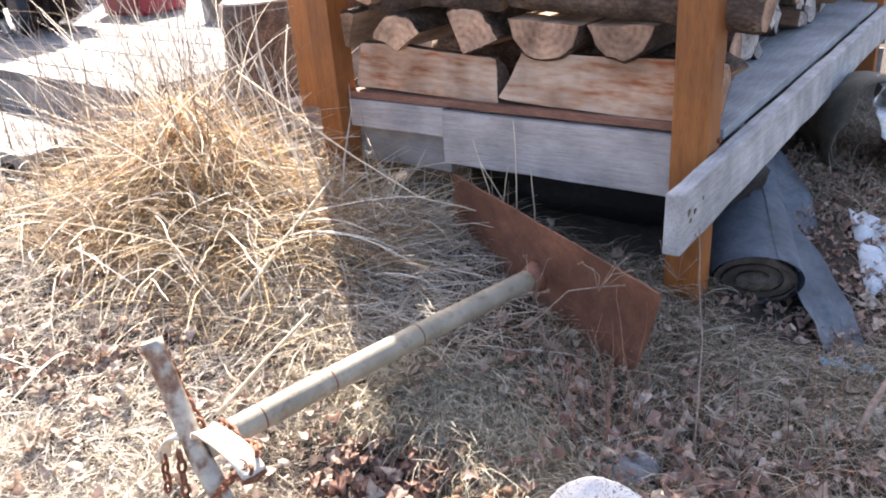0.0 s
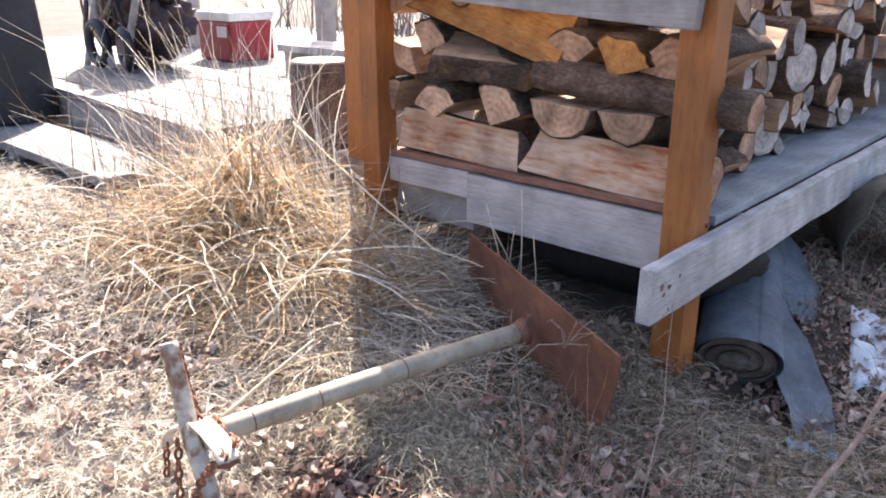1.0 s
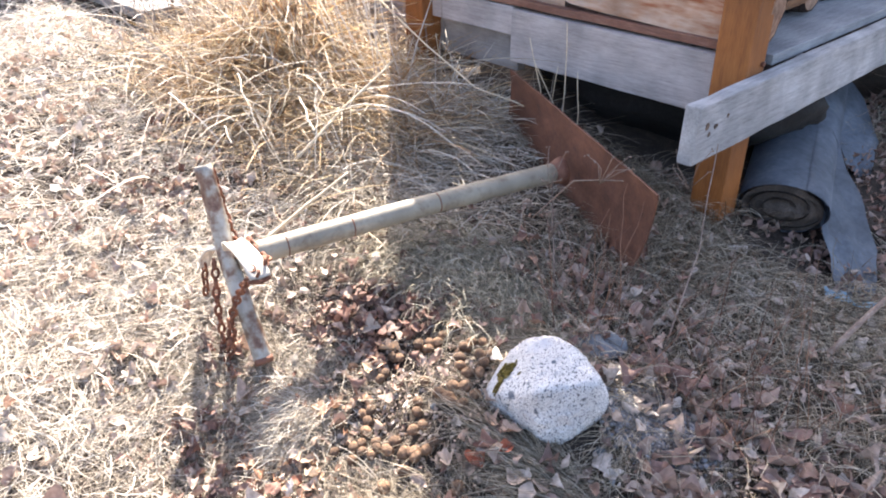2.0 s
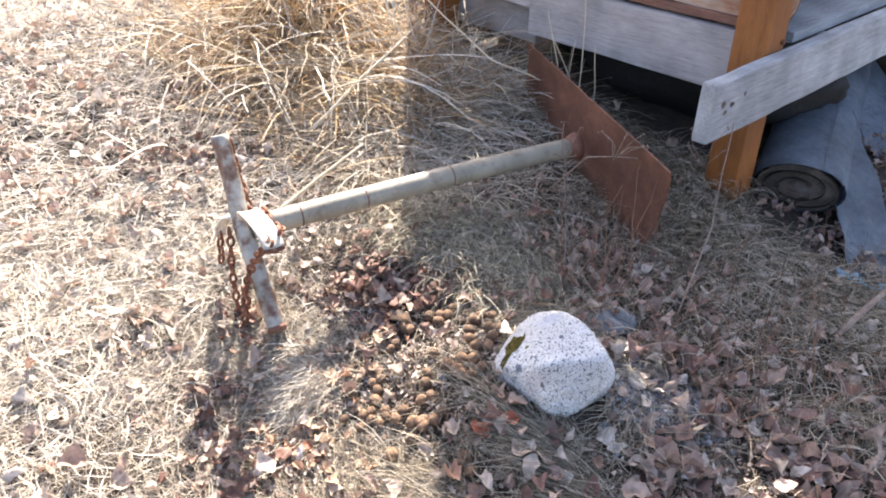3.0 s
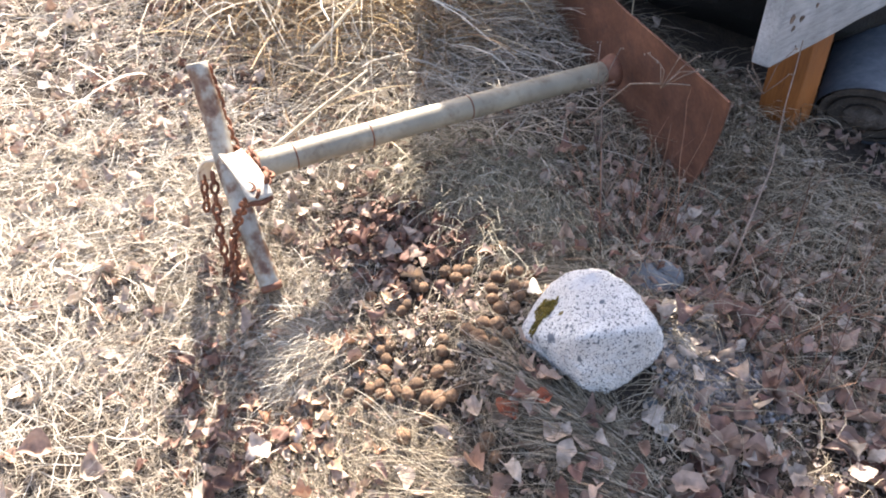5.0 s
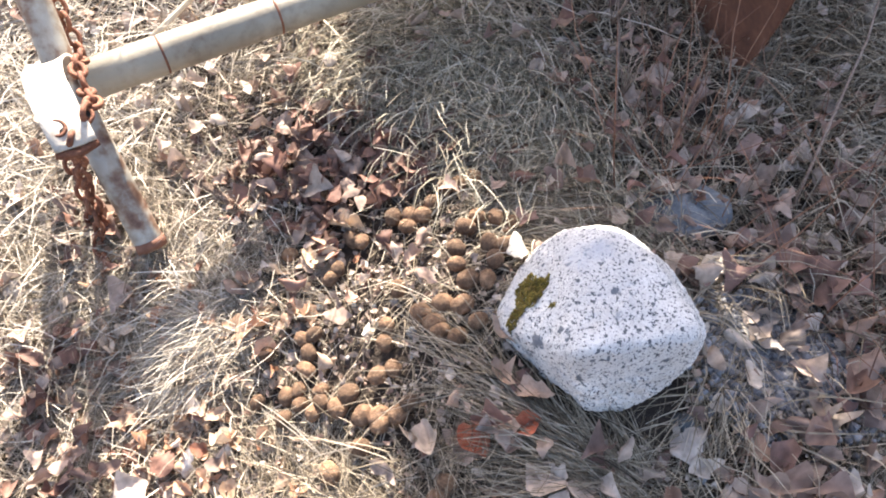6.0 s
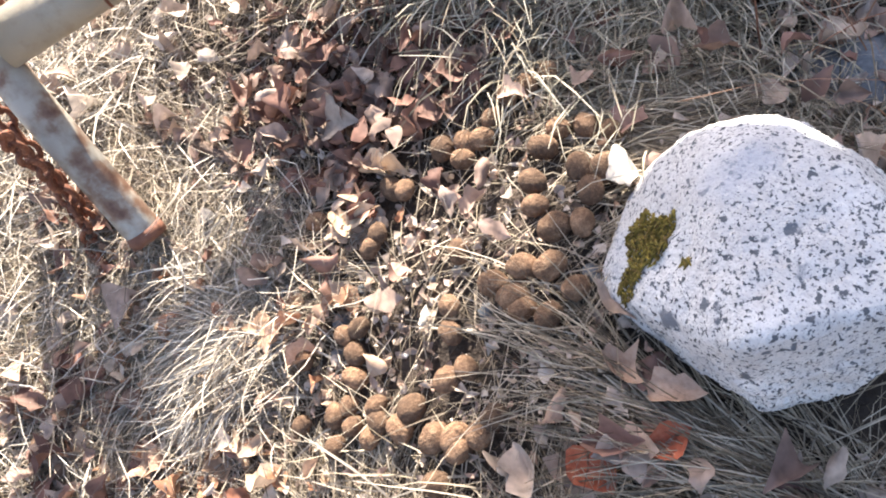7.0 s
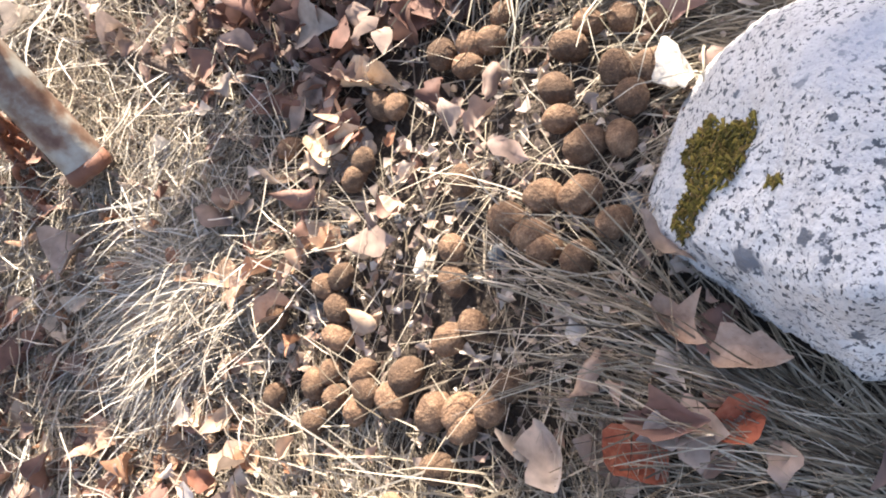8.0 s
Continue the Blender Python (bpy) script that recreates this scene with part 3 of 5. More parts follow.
def blade():
    """A flat plate, a little dished, with a blunt worn edge."""
    tl, tr = Vector((-1.118, 1.69, 0.304)), Vector((-0.407, 1.366, 0.26))
    down = Vector((-0.085, 0.07, -0.265))
    w = tr - tl
    nrm = w.cross(down).normalized()
    bm = bmesh.new()
    nu, nv = 24, 9
    sheets = []
    for side in (0, 1):
        rows = []
        for j in range(nv + 1):
            row = []
            for i in range(nu + 1):
                u, v = i / nu, j / nv
                cut = 0.02 * max(0, (v - 0.8) / 0.2) * (1 if u < 0.06 or u > 0.94 else 0)
                p = tl + w * (u + cut * (0.5 - u)) + down * v
                dish = 0.012 * (1 - (2 * v - 1) ** 2) + 0.006 * noise.noise(p * 5)
                edge = 0.003 * noise.noise(p * 40) if j in (0, nv) or i in (0, nu) else 0
                row.append(bm.verts.new(p + nrm * (dish + side * 0.005) + down.normalized() * edge))
            rows.append(row)
        sheets.append(rows)
    a, b = sheets
    for s in sheets:
        for j in range(nv):
            for i in range(nu):
                bm.faces.new((s[j][i], s[j][i + 1], s[j + 1][i + 1], s[j + 1][i]))
    for j in range(nv):
        for i in (0, nu):
            bm.faces.new((a[j][i], a[j + 1][i], b[j + 1][i], b[j][i]))
    for i in range(nu):
        for j in (0, nv):
            bm.faces.new((a[j][i], a[j][i + 1], b[j][i + 1], b[j][i]))
    return bm


scraper_part("blade", blade(), M_RUST, "flat rust-brown steel blade", False)
P0, P1 = Vector((-0.912, 0.664, 0.181)), Vector((-0.742, 1.474, 0.175))
way = (P1 - P0).normalized()


def bowed(t):
    return P0 + (P1 - P0) * t + Vector((0, 0, 0.004 * math.sin(math.pi * t)))


scraper_part("shaft", tube([bowed(i / 14) for i in range(15)], 0.024, 24), M_PIPE, "worn grey-painted steel pipe")
scraper_part("weld", tube([P1 - way * 0.03, P1 - way * 0.012, P1 + way * 0.0], 0.03, 18, taper=[0.85, 1.05, 1.2], wobble=0.2), M_RUST)
for t in (0.12, 0.3, 0.56):
    scraper_part("shaft_seam", tube([bowed(t), bowed(t + 0.0035)], 0.0242, 24), M_CHAIN, "worn band round the pipe")
BAR = [Vector(q) for q in ((-1.036, 0.68, 0.338), (-0.997, 0.674, 0.245), (-0.944, 0.657, 0.175), (-0.9, 0.648, 0.125), (-0.855, 0.642, 0.06), (-0.812, 0.636, -0.012))]


def handle_point(t):
    """A smooth curve through the bar's bends, t from 0 at the top to 1 at the foot."""
    k = min(int(t * (len(BAR) - 1)), len(BAR) - 2)
    f = t * (len(BAR) - 1) - k
    p0, p1, p2, p3 = BAR[max(k - 1, 0)], BAR[k], BAR[k + 1], BAR[min(k + 2, len(BAR) - 1)]
    return 0.5 * (2 * p1 + (p2 - p0) * f + (2 * p0 - 5 * p1 + 4 * p2 - p3) * f * f + (3 * p1 - p0 - 3 * p2 + p3) * f ** 3)


scraper_part("crossbar", tube([handle_point(i / 25) for i in range(26)], 0.0188, 22, wall=0.0035), M_CROSS, "bent tube handle with patchy grey and rusty paint")


scraper_part("bar_foot", tube([handle_point(0.955), handle_point(0.975), handle_point(1.0)], 0.0196, 22, taper=[0.97, 1.03, 1.0], wobble=0.15), M_RUST, "rust-brown worn foot of the bar")


def ribbon(points, half, thick=0.0045):
    """A bent strap of even width along a smooth line of points."""
    pts = [Vector(q) for q in points]
    fine = []
    for k in range(len(pts) - 1):
        p0, p1, p2, p3 = pts[max(k - 1, 0)], pts[k], pts[k + 1], pts[min(k + 2, len(pts) - 1)]
        for j in range(4):
            f = j / 4
            fine.append(0.5 * (2 * p1 + (p2 - p0) * f + (2 * p0 - 5 * p1 + 4 * p2 - p3) * f * f + (3 * p1 - p0 - 3 * p2 + p3) * f ** 3))
    fine.append(pts[-1])
    bm = bmesh.new()
    rows = []
    for i, c in enumerate(fine):
        along = (fine[min(i + 1, len(fine) - 1)] - fine[max(i - 1, 0)]).normalized()
        nrm = half.cross(along).normalized()
        row = []
        for lift in (0, -thick):
            for e in (-1, -0.33, 0.33, 1) if lift == 0 else (1, 0.33, -0.33, -1):
                row.append(bm.verts.new(c + half * e * (1 + 0.06 * noise.noise(c * 60)) + nrm * (lift - 0.004 * e * e)))
        rows.append(row)
    for p, q in zip(rows, rows[1:]):
        for j in range(8):
            bm.faces.new((p[j], p[(j + 1) % 8], q[(j + 1) % 8], q[j]))
    bm.faces.new(rows[0])
    bm.faces.new(rows[-1][::-1])
    return bm


def torus(centre, normal, major, minor, stretch=1.0, spin=0.0, seg=18, sides=8):
    rot = Vector(normal).normalized().to_track_quat("Z", "Y").to_matrix() @ Matrix.Rotation(spin, 3, "Z")
    bm = bmesh.new()
    rings = []
    for i in range(seg):
        a = 2 * math.pi * i / seg
        c = Vector((major * math.cos(a) * stretch, major * math.sin(a), 0))
        out = Vector((math.cos(a), math.sin(a), 0))
        rings.append([bm.verts.new(Vector(centre) + rot @ (c + out * minor * math.cos(b) + Vector((0, 0, minor * math.sin(b))))) for b in (2 * math.pi * j / sides for j in range(sides))])
    for p, q in zip(rings, rings[1:] + rings[:1]):
        for j in range(sides):
            bm.faces.new((p[j], p[(j + 1) % sides], q[(j + 1) % sides], q[j]))
    return bm


HALF = Vector((0.08, 0.98, -0.1)) * 0.02
YOKE = [(-0.908, 0.655, 0.204), (-0.872, 0.638, 0.24), (-0.828, 0.622, 0.26), (-0.782, 0.611, 0.27), (-0.742, 0.604, 0.268), (-0.712, 0.6, 0.25)]
strap = scraper_part("bracket", ribbon(YOKE, HALF), M_BRACKET, "bent strap with chipped white paint")
scraper_part("strap_end", ribbon([(-0.958, 0.655, 0.195), (-0.99, 0.647, 0.182), (-1.012, 0.64, 0.156), (-1.014, 0.634, 0.13)], HALF * 0.6), M_BRACKET, "bent strap end with chipped white paint", parent=strap)
out = Vector((0.004, 0, 0.009))
for hole in (Vector((-0.73, 0.594, 0.265)), Vector((-0.732, 0.622, 0.263))):
    scraper_part("bolt_hole", tube([hole - out * 0.5, hole + out * 0.25], 0.0075, 14), M_BLACK, "dark bolt hole", parent=strap)
    scraper_part("hole_rim", torus(hole + out * 0.2, out, 0.0085, 0.002, 1.0), M_CHAIN, "rusty rim of the hole", parent=strap)
scraper_part("lip", tube([Vector(YOKE[-1]) - HALF, Vector(YOKE[-1]) + Vector((0.004, 0, -0.004)), Vector(YOKE[-1]) + HALF], 0.0045, 8, wobble=0.3), M_CHAIN, "rusty torn lip of the strap", parent=strap)


def chain(points, link=0.0098, wire=0.0031):
    """Oval links along a line, each turned a quarter against the last."""
    pts = [Vector(q) for q in points]
    spans = [(b - a).length for a, b in zip(pts, pts[1:])]
    pitch, walked, k = link * 2.0, 0.0, 0
    while walked < sum(spans):
        rest, i = walked, 0
        while i < len(spans) - 1 and rest > spans[i]:
            rest, i = rest - spans[i], i + 1
        way = (pts[i + 1] - pts[i]).normalized()
        c = pts[i] + way * rest
        side = way.cross(Vector((0.3, 0.2, 0.93))).normalized()
        lift = side.cross(way)
        bm = torus((0, 0, 0), (0, 0, 1), link * 0.72, wire, 1.55)
        a = side if k % 2 else (lift + side * 0.25).normalized()
        b = way.cross(a).normalized()
        m = Matrix((way, a, b)).transposed().to_4x4()
        bmesh.ops.transform(bm, matrix=Matrix.Translation(c + noise.noise_vector(c * 80) * 0.002) @ m, verts=bm.verts)
        scraper_part("chain_link", bm, M_CHAIN, "rusty chain link")
        walked, k = walked + pitch, k + 1


chain([(-0.872, 0.672, 0.236), (-0.83, 0.655, 0.255), (-0.79, 0.645, 0.25), (-0.75, 0.64, 0.262), (-0.73, 0.625, 0.268)])
chain([(-0.72, 0.6, 0.256), (-0.775, 0.608, 0.215), (-0.84, 0.615, 0.145), (-0.872, 0.612, 0.08), (-0.885, 0.606, 0.0)])
chain([(-0.885, 0.61, 0.06), (-0.87, 0.6, 0.015), (-0.88, 0.588, -0.02), (-0.85, 0.585, -0.03)])
chain([(-0.95, 0.63, 0.165), (-0.935, 0.615, 0.09), (-0.92, 0.607, 0.03), (-0.905, 0.6, -0.005)])
chain([(-1.014, 0.636, 0.13), (-1.014, 0.63, 0.07)])
chain([(-0.965, 0.69, 0.185), (-1.02, 0.702, 0.24), (-1.045, 0.706, 0.29), (-1.055, 0.706, 0.315)])


# ---------------------------------------------------------------- boulder
def boulder():
    bm = bmesh.new()
    bmesh.ops.create_icosphere(bm, subdivisions=6, radius=1.0)
    # flat faces: outward direction and distance from the middle, in metres
    facets = [((0.05, -0.09, 0.99), 0.098), ((0.81, -0.59, 0.03), 0.066), ((0.0, -0.99, -0.1), 0.07), ((-0.5, -0.57, 0.66), 0.092), ((-0.85, -0.45, 0.22), 0.123),
              ((-0.86, -0.15, 0.46), 0.122), ((-0.66, 0.15, 0.73), 0.125), ((-0.28, 0.6, 0.74), 0.122), ((0.1, 0.77, 0.62), 0.108), ((0.45, 0.77, 0.45), 0.1),
              ((0.95, 0.32, -0.02), 0.09), ((0.96, -0.07, -0.28), 0.07), ((0.19, -0.87, -0.47), 0.073), ((0.0, 1.0, 0.0), 0.115), ((-0.7, 0.7, 0.0), 0.13), ((0.0, 0.0, -1.0), 0.085)]
    facets = [(Vector(d).normalized(), k) for d, k in facets]
    for v in bm.verts:
        d = v.co.normalized()
        r = sum((d.dot(f) / k) ** 16 for f, k in facets if d.dot(f) > 0) ** (-1 / 16)
        under = max(0.0, -d.z - 0.05)
        r *= 1 - 0.2 * under
        r += 0.0035 * noise.fractal(d * 2.6, 0.8, 2, 4) + 0.0016 * noise.fractal(d * 9, 0.7, 2, 4) + 0.0007 * noise.noise(d * 30)
        # layered bands on the underside
        r += 0.0016 * math.sin(46 * d.z + 6 * noise.noise(d * 3)) * min(1, 5 * max(0.0, 0.15 - d.z)) * (d.y < 0.3)
        v.co = d * r
    return bm


ROCK = Vector((-0.303, 0.922, 0.028))
bm = boulder()
bmesh.ops.transform(bm, matrix=Matrix.Translation(ROCK), verts=bm.verts)
rock = link_mesh("boulder", bm, M_GRANITE, True)
tagged(rock, "pale speckled granite boulder with a patch of moss", "rock")


def on_rock(x, y):
    rock.data.update()
    hit, place, nrm, _ = rock.ray_cast(Vector((x, y, 1)), Vector((0, 0, -1)))
    return (place, nrm) if hit else None


rnd = random.Random(3)
bm = bmesh.new()
for cx, cy, rx, n in ((-0.385, 0.888, 0.01, 520), (-0.377, 0.893, 0.008, 320), (-0.398, 0.894, 0.007, 260), (-0.372, 0.881, 0.006, 200), (-0.383, 0.864, 0.006, 240), (-0.377, 0.868, 0.004, 100), (-0.376, 0.853, 0.004, 90), (-0.345, 0.878, 0.003, 30)):
    for _ in range(n):
        a, q = rnd.uniform(0, 6.28), 1.25 * rnd.random() ** 0.7
        got = on_rock(cx + rx * q * math.cos(a), cy + rx * q * math.sin(a) * 1.2)
        if got:
            p, nrm = got
            s = rnd.uniform(0.0007, 0.0021)
            bmesh.ops.create_cone(bm, cap_ends=True, segments=4, radius1=1, radius2=0.3, depth=2, matrix=Matrix.Translation(p + nrm * s * 0.4) @ pose(0, 0, 0, rnd.uniform(0, 90), rnd.uniform(0, 90), 0) @ Matrix.Diagonal((s * 0.6, s * 0.6, s * rnd.uniform(1, 2.2), 1)))
part("moss", bm, M_MOSS, rock, "yellow-green cushion of moss", True)


def stone(name, x, y, size, seed, material, label, sink=0.4):
    bm = lumpy((0, 0, 0), size, seed, 0.25, 3, 3)
    ob = link_mesh(name, bm, material, True)
    ob.location = (x, y, gz(x, y) + size[2] * (1 - sink) * 0.6)
    ob.rotation_euler = (0, 0, seed)
    return tagged(ob, label, "stone")


stone("flat_stone", -0.402, 1.167, (0.085, 0.05, 0.018), 0.75, M_STONE, "flat blue-grey stone half sunk in the grass", 0.9)
for i, (x, y, s) in enumerate(((-0.2, 0.94, 0.014), (-0.601, 0.713, 0.009), (-0.482, 0.797, 0.0075), (-0.425, 0.868, 0.009), (-0.585, 0.688, 0.007), (-0.575, 0.715, 0.005), (-0.6, 0.745, 0.006), (-0.15, 0.85, 0.013), (-0.545, 0.79, 0.004), (-0.565, 0.775, 0.005), (-0.53, 0.81, 0.005))):
    tagged(stone("pebble", x, y, (s, s * 0.8, s * 0.7), i + 0.3, M_STONE, "small grey pebble among the leaves", 0.3), group="pebbles")


# ---------------------------------------------------------------- droppings
def pellet_mesh(seed):
    bm = lumpy((0, 0, 0), (0.0132, 0.0108, 0.0105), seed, 0.1, 3.5, 3)
    for v in bm.verts:
        v.co *= 1 + 0.05 * noise.noise(v.co * 320 + Vector((seed, 0, 0)))
    ob = link_mesh("dropping", bm, M_PELLET, True)
    tagged(ob, "round brown fibrous animal dropping on the leaves", "dropping", "scattered droppings")
    return ob


BY_ROCK = [(-0.531, 0.929), (-0.534, 0.951), (-0.516, 0.966), (-0.493, 0.976), (-0.488, 0.928), (-0.472, 0.938), (-0.466, 0.916), (-0.513, 0.897),
           (-0.495, 0.881), (-0.468, 0.875), (-0.452, 0.89), (-0.469, 0.837), (-0.45, 0.849), (-0.422, 0.847), (-0.483, 0.814), (-0.448, 0.812),
           (-0.426, 0.819), (-0.53, 0.818), (-0.46, 0.815)]
BEHIND = [(-0.596, 0.929), (-0.59, 0.909), (-0.602, 0.899), (-0.592, 0.885), (-0.618, 0.883), (-0.6, 0.954), (-0.589, 0.969), (-0.584, 0.993), (-0.62, 0.833), (-0.632, 0.827)]
MIDDLE = [(-0.507, 0.78), (-0.492, 0.765), (-0.461, 0.752), (-0.47, 0.736), (-0.417, 0.739), (-0.681, 0.761), (-0.613, 0.788), (-0.61, 0.774),
          (-0.571, 0.717), (-0.579, 0.704), (-0.559, 0.699), (-0.546, 0.685), (-0.601, 0.664)]
NEAR = [(-0.564, 0.622), (-0.541, 0.65), (-0.523, 0.632), (-0.501, 0.673), (-0.499, 0.659), (-0.535, 0.665), (-0.512, 0.681), (-0.52, 0.655),
        (-0.482, 0.7), (-0.48, 0.682), (-0.419, 0.723), (-0.435, 0.708), (-0.45, 0.696), (-0.425, 0.673), (-0.432, 0.632), (-0.328, 0.712),
        (-0.301, 0.702), (-0.325, 0.698), (-0.427, 0.703)]
kinds = [pellet_mesh(s) for s in (1.5, 4.2, 8.8)]
rnd = random.Random(8)
for i, (x, y) in enumerate(BY_ROCK + BEHIND + MIDDLE + NEAR):
    m = pose(x, y, gz(x, y) + 0.0175, rnd.uniform(-25, 25), rnd.uniform(-25, 25), rnd.uniform(0, 360))
    size = rnd.uniform(0.86, 1.08) * (0.85 if (x, y) in MIDDLE[5:] or (x, y) in NEAR[:8] else 1.0)
    if i < 3:
        ob = kinds[i]
        ob.matrix_world = m
    else:
        ob = copy_thing(kinds[i % 3], m)
    ob.scale = (size, size, size)


# ---------------------------------------------------------------- right side: rolled membrane, tin, sheets
def membrane_roll():
    ob = thing("membrane_roll", "rolled grey rubber membrane with loose flaps, lying beside the post", "roll", at=(-0.35, 1.9, 0))
    mv = Matrix.Translation((0.35, -1.9, 0))
    a, b = Vector((-0.365, 1.93, gz(-0.36, 1.93) + 0.07)), Vector((-0.66, 2.7, gz(-0.62, 2.7) + 0.08))
    axis = (b - a).normalized()
    side = axis.cross(Vector((0, 0, 1))).normalized()
    up = side.cross(axis)

    def spiral(turns, r0, r1, thick):
        bm = bmesh.new()
        n = int(turns * 26)
        rows = []
        for s in range(9):
            f = s / 8
            c = a + (b - a) * f
            row = []
            for i in range(n + 1):
                q = 2 * math.pi * turns * i / n + 0.4
                r = r0 + (r1 - r0) * i / n
                r *= 1 + 0.05 * noise.noise(Vector((q * 0.5, f * 3, 0)))
                row.append(bm.verts.new(c + side * math.cos(q) * r * 1.18 + up * math.sin(q) * r * 0.74))
            rows.append(row)
        for p, q in zip(rows, rows[1:]):
            for i in range(n):
                bm.faces.new((p[i], p[i + 1], q[i + 1], q[i]))
        bmesh.ops.solidify(bm, geom=bm.faces[:], thickness=thick)
        bmesh.ops.transform(bm, matrix=mv, verts=bm.verts)
        return bm

    fold = bmesh.new()
    bmesh.ops.create_grid(fold, x_segments=20, y_segments=14, size=1)
    for v in fold.verts:
        x, y = v.co.x * math.sqrt(1 - v.co.y ** 2 / 2), v.co.y * math.sqrt(1 - v.co.x ** 2 / 2)
        deep = 0.012 + 0.006 * math.cos(22 * math.hypot(x, y * 1.1)) - 0.02 * math.exp(-((y + 0.1) / 0.16) ** 2 - ((x - 0.1) / 0.5) ** 2)
        v.co = a + side * x * 0.1 + up * y * 0.066 + axis * deep
    bmesh.ops.solidify(fold, geom=fold.faces[:], thickness=0.01)
    bmesh.ops.transform(fold, matrix=mv, verts=fold.verts)
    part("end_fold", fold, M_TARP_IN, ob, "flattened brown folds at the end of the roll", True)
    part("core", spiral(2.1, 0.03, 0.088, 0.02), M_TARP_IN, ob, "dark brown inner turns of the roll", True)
    part("outer_turn", spiral(1.12, 0.094, 0.099, 0.004), M_TARP, ob, "blue-grey outer layer", True)

    def flap(near, far, root, seed):
        """A limp tongue between two bent edges, rising to the roll where it starts."""
        def along(edge, u):
            f = u * (len(edge) - 1)
            k = min(int(f), len(edge) - 2)
            p, q, f = Vector(edge[k]), Vector(edge[k + 1]), f - k
            return p.lerp(q, f * f * (3 - 2 * f) * 0.4 + f * 0.6)

        bm = bmesh.new()
        rows = []
        nu, nv = 20, 10
        for j in range(nv + 1):
            row = []
            for i in range(nu + 1):
                u, v = i / nu, j / nv
                p = along(near, u).lerp(along(far, u), v)
                z = gz(p.x, p.y) + 0.012 + root * (1 - u) ** 1.6 + 0.014 * noise.noise(Vector((u * 3 + seed, v * 2.4, 0))) + 0.006 * noise.noise(Vector((u * 9, v * 7, seed)))
                row.append(bm.verts.new((p.x + 0.012 * noise.noise(Vector((u * 6, v * 6, seed))), p.y + 0.012 * noise.noise(Vector((seed, u * 6, v * 6))), z)))
            rows.append(row)
        for p, q in zip(rows, rows[1:]):
            for i in range(nu):
                bm.faces.new((p[i], p[i + 1], q[i + 1], q[i]))
        bmesh.ops.solidify(bm, geom=bm.faces[:], thickness=0.004)
        bmesh.ops.transform(bm, matrix=mv, verts=bm.verts)
        return bm

    part("flap", flap([(-0.33, 2.02), (-0.27, 1.97), (-0.2, 1.9), (-0.14, 1.835)], [(-0.42, 2.32), (-0.29, 2.21), (-0.15, 2.07), (-0.065, 1.87)], 0.11, 2), M_TARP, ob, "loose torn flap of membrane", True)
    part("flap", flap([(-0.53, 2.5), (-0.45, 2.43), (-0.385, 2.375), (-0.335, 2.36)], [(-0.64, 2.84), (-0.5, 2.78), (-0.37, 2.6), (-0.315, 2.4)], 0.1, 7), M_TARP, ob, "loose rounded flap of membrane", True)


membrane_roll()


def crumpled_sheet(name, cx, cy, sx, sy, yaw, seed, material, label, category, rise=0.03):
    bm = bmesh.new()
    bmesh.ops.create_grid(bm, x_segments=16, y_segments=12, size=1)
    for v in bm.verts:
        x, y = v.co.x * sx, v.co.y * sy
        edge = 1 + 0.22 * noise.noise(Vector((x * 30, y * 30, seed)))
        c, s = math.cos(yaw), math.sin(yaw)
        px, py = cx + (x * c - y * s) * edge, cy + (x * s + y * c) * edge
        v.co = (px, py, gz(px, py) + 0.006 + rise * (0.5 + noise.noise(Vector((px * 22, py * 22, seed)))))
    bmesh.ops.solidify(bm, geom=bm.faces[:], thickness=0.002)
    return tagged(link_mesh(name, bm, material, True), label, category)


crumpled_sheet("plastic_sheet", -0.11, 2.42, 0.1, 0.2, 0.3, 3, M_SHEET, "pale blue-grey plastic sheet lying on the ground", "sheet")
crumpled_sheet("blue_cloth", -0.125, 1.838, 0.055, 0.016, 0.35, 9, M_BLUE, "faded blue strip of torn cloth", "cloth", 0.02)


def tin():
    ob = thing("tin_can", "large dented tin with a shiny crumpled side, lying on the ground", "tin", at=(-0.33, 3.1, 0.0))
    bm = bmesh.new()
    bmesh.ops.create_cone(bm, cap_ends=False, segments=28, radius1=0.17, radius2=0.17, depth=0.34)
    bmesh.ops.subdivide_edges(bm, edges=[e for e in bm.edges if abs(e.verts[0].co.z - e.verts[1].co.z) > 0.1], cuts=6)
    for v in bm.verts:
        v.co += Vector((v.co.x, v.co.y, 0)) * 0.35 * noise.noise(v.co * 6)
    bmesh.ops.solidify(bm, geom=bm.faces[:], thickness=0.004)
    bmesh.ops.transform(bm, matrix=pose(0, 0, 0.14, 80, 0, 35), verts=bm.verts)
    part("body", bm, M_TIN_IN, ob, "dark stained tin body", True)
    bm = bmesh.new()
    bmesh.ops.create_grid(bm, x_segments=22, y_segments=22, size=0.17)
    for v in bm.verts:
        v.co.z = 0.05 * noise.fractal(v.co * 11, 0.8, 2, 4)
        v.co.xy *= 1 + 0.2 * noise.noise(v.co * 9)
    bmesh.ops.solidify(bm, geom=bm.faces[:], thickness=0.002)
    bmesh.ops.transform(bm, matrix=pose(0.16, -0.02, 0.17, 55, 12, 60), verts=bm.verts)
    part("crumpled_foil", bm, M_TIN, ob, "shiny crumpled metal", True)


tin()


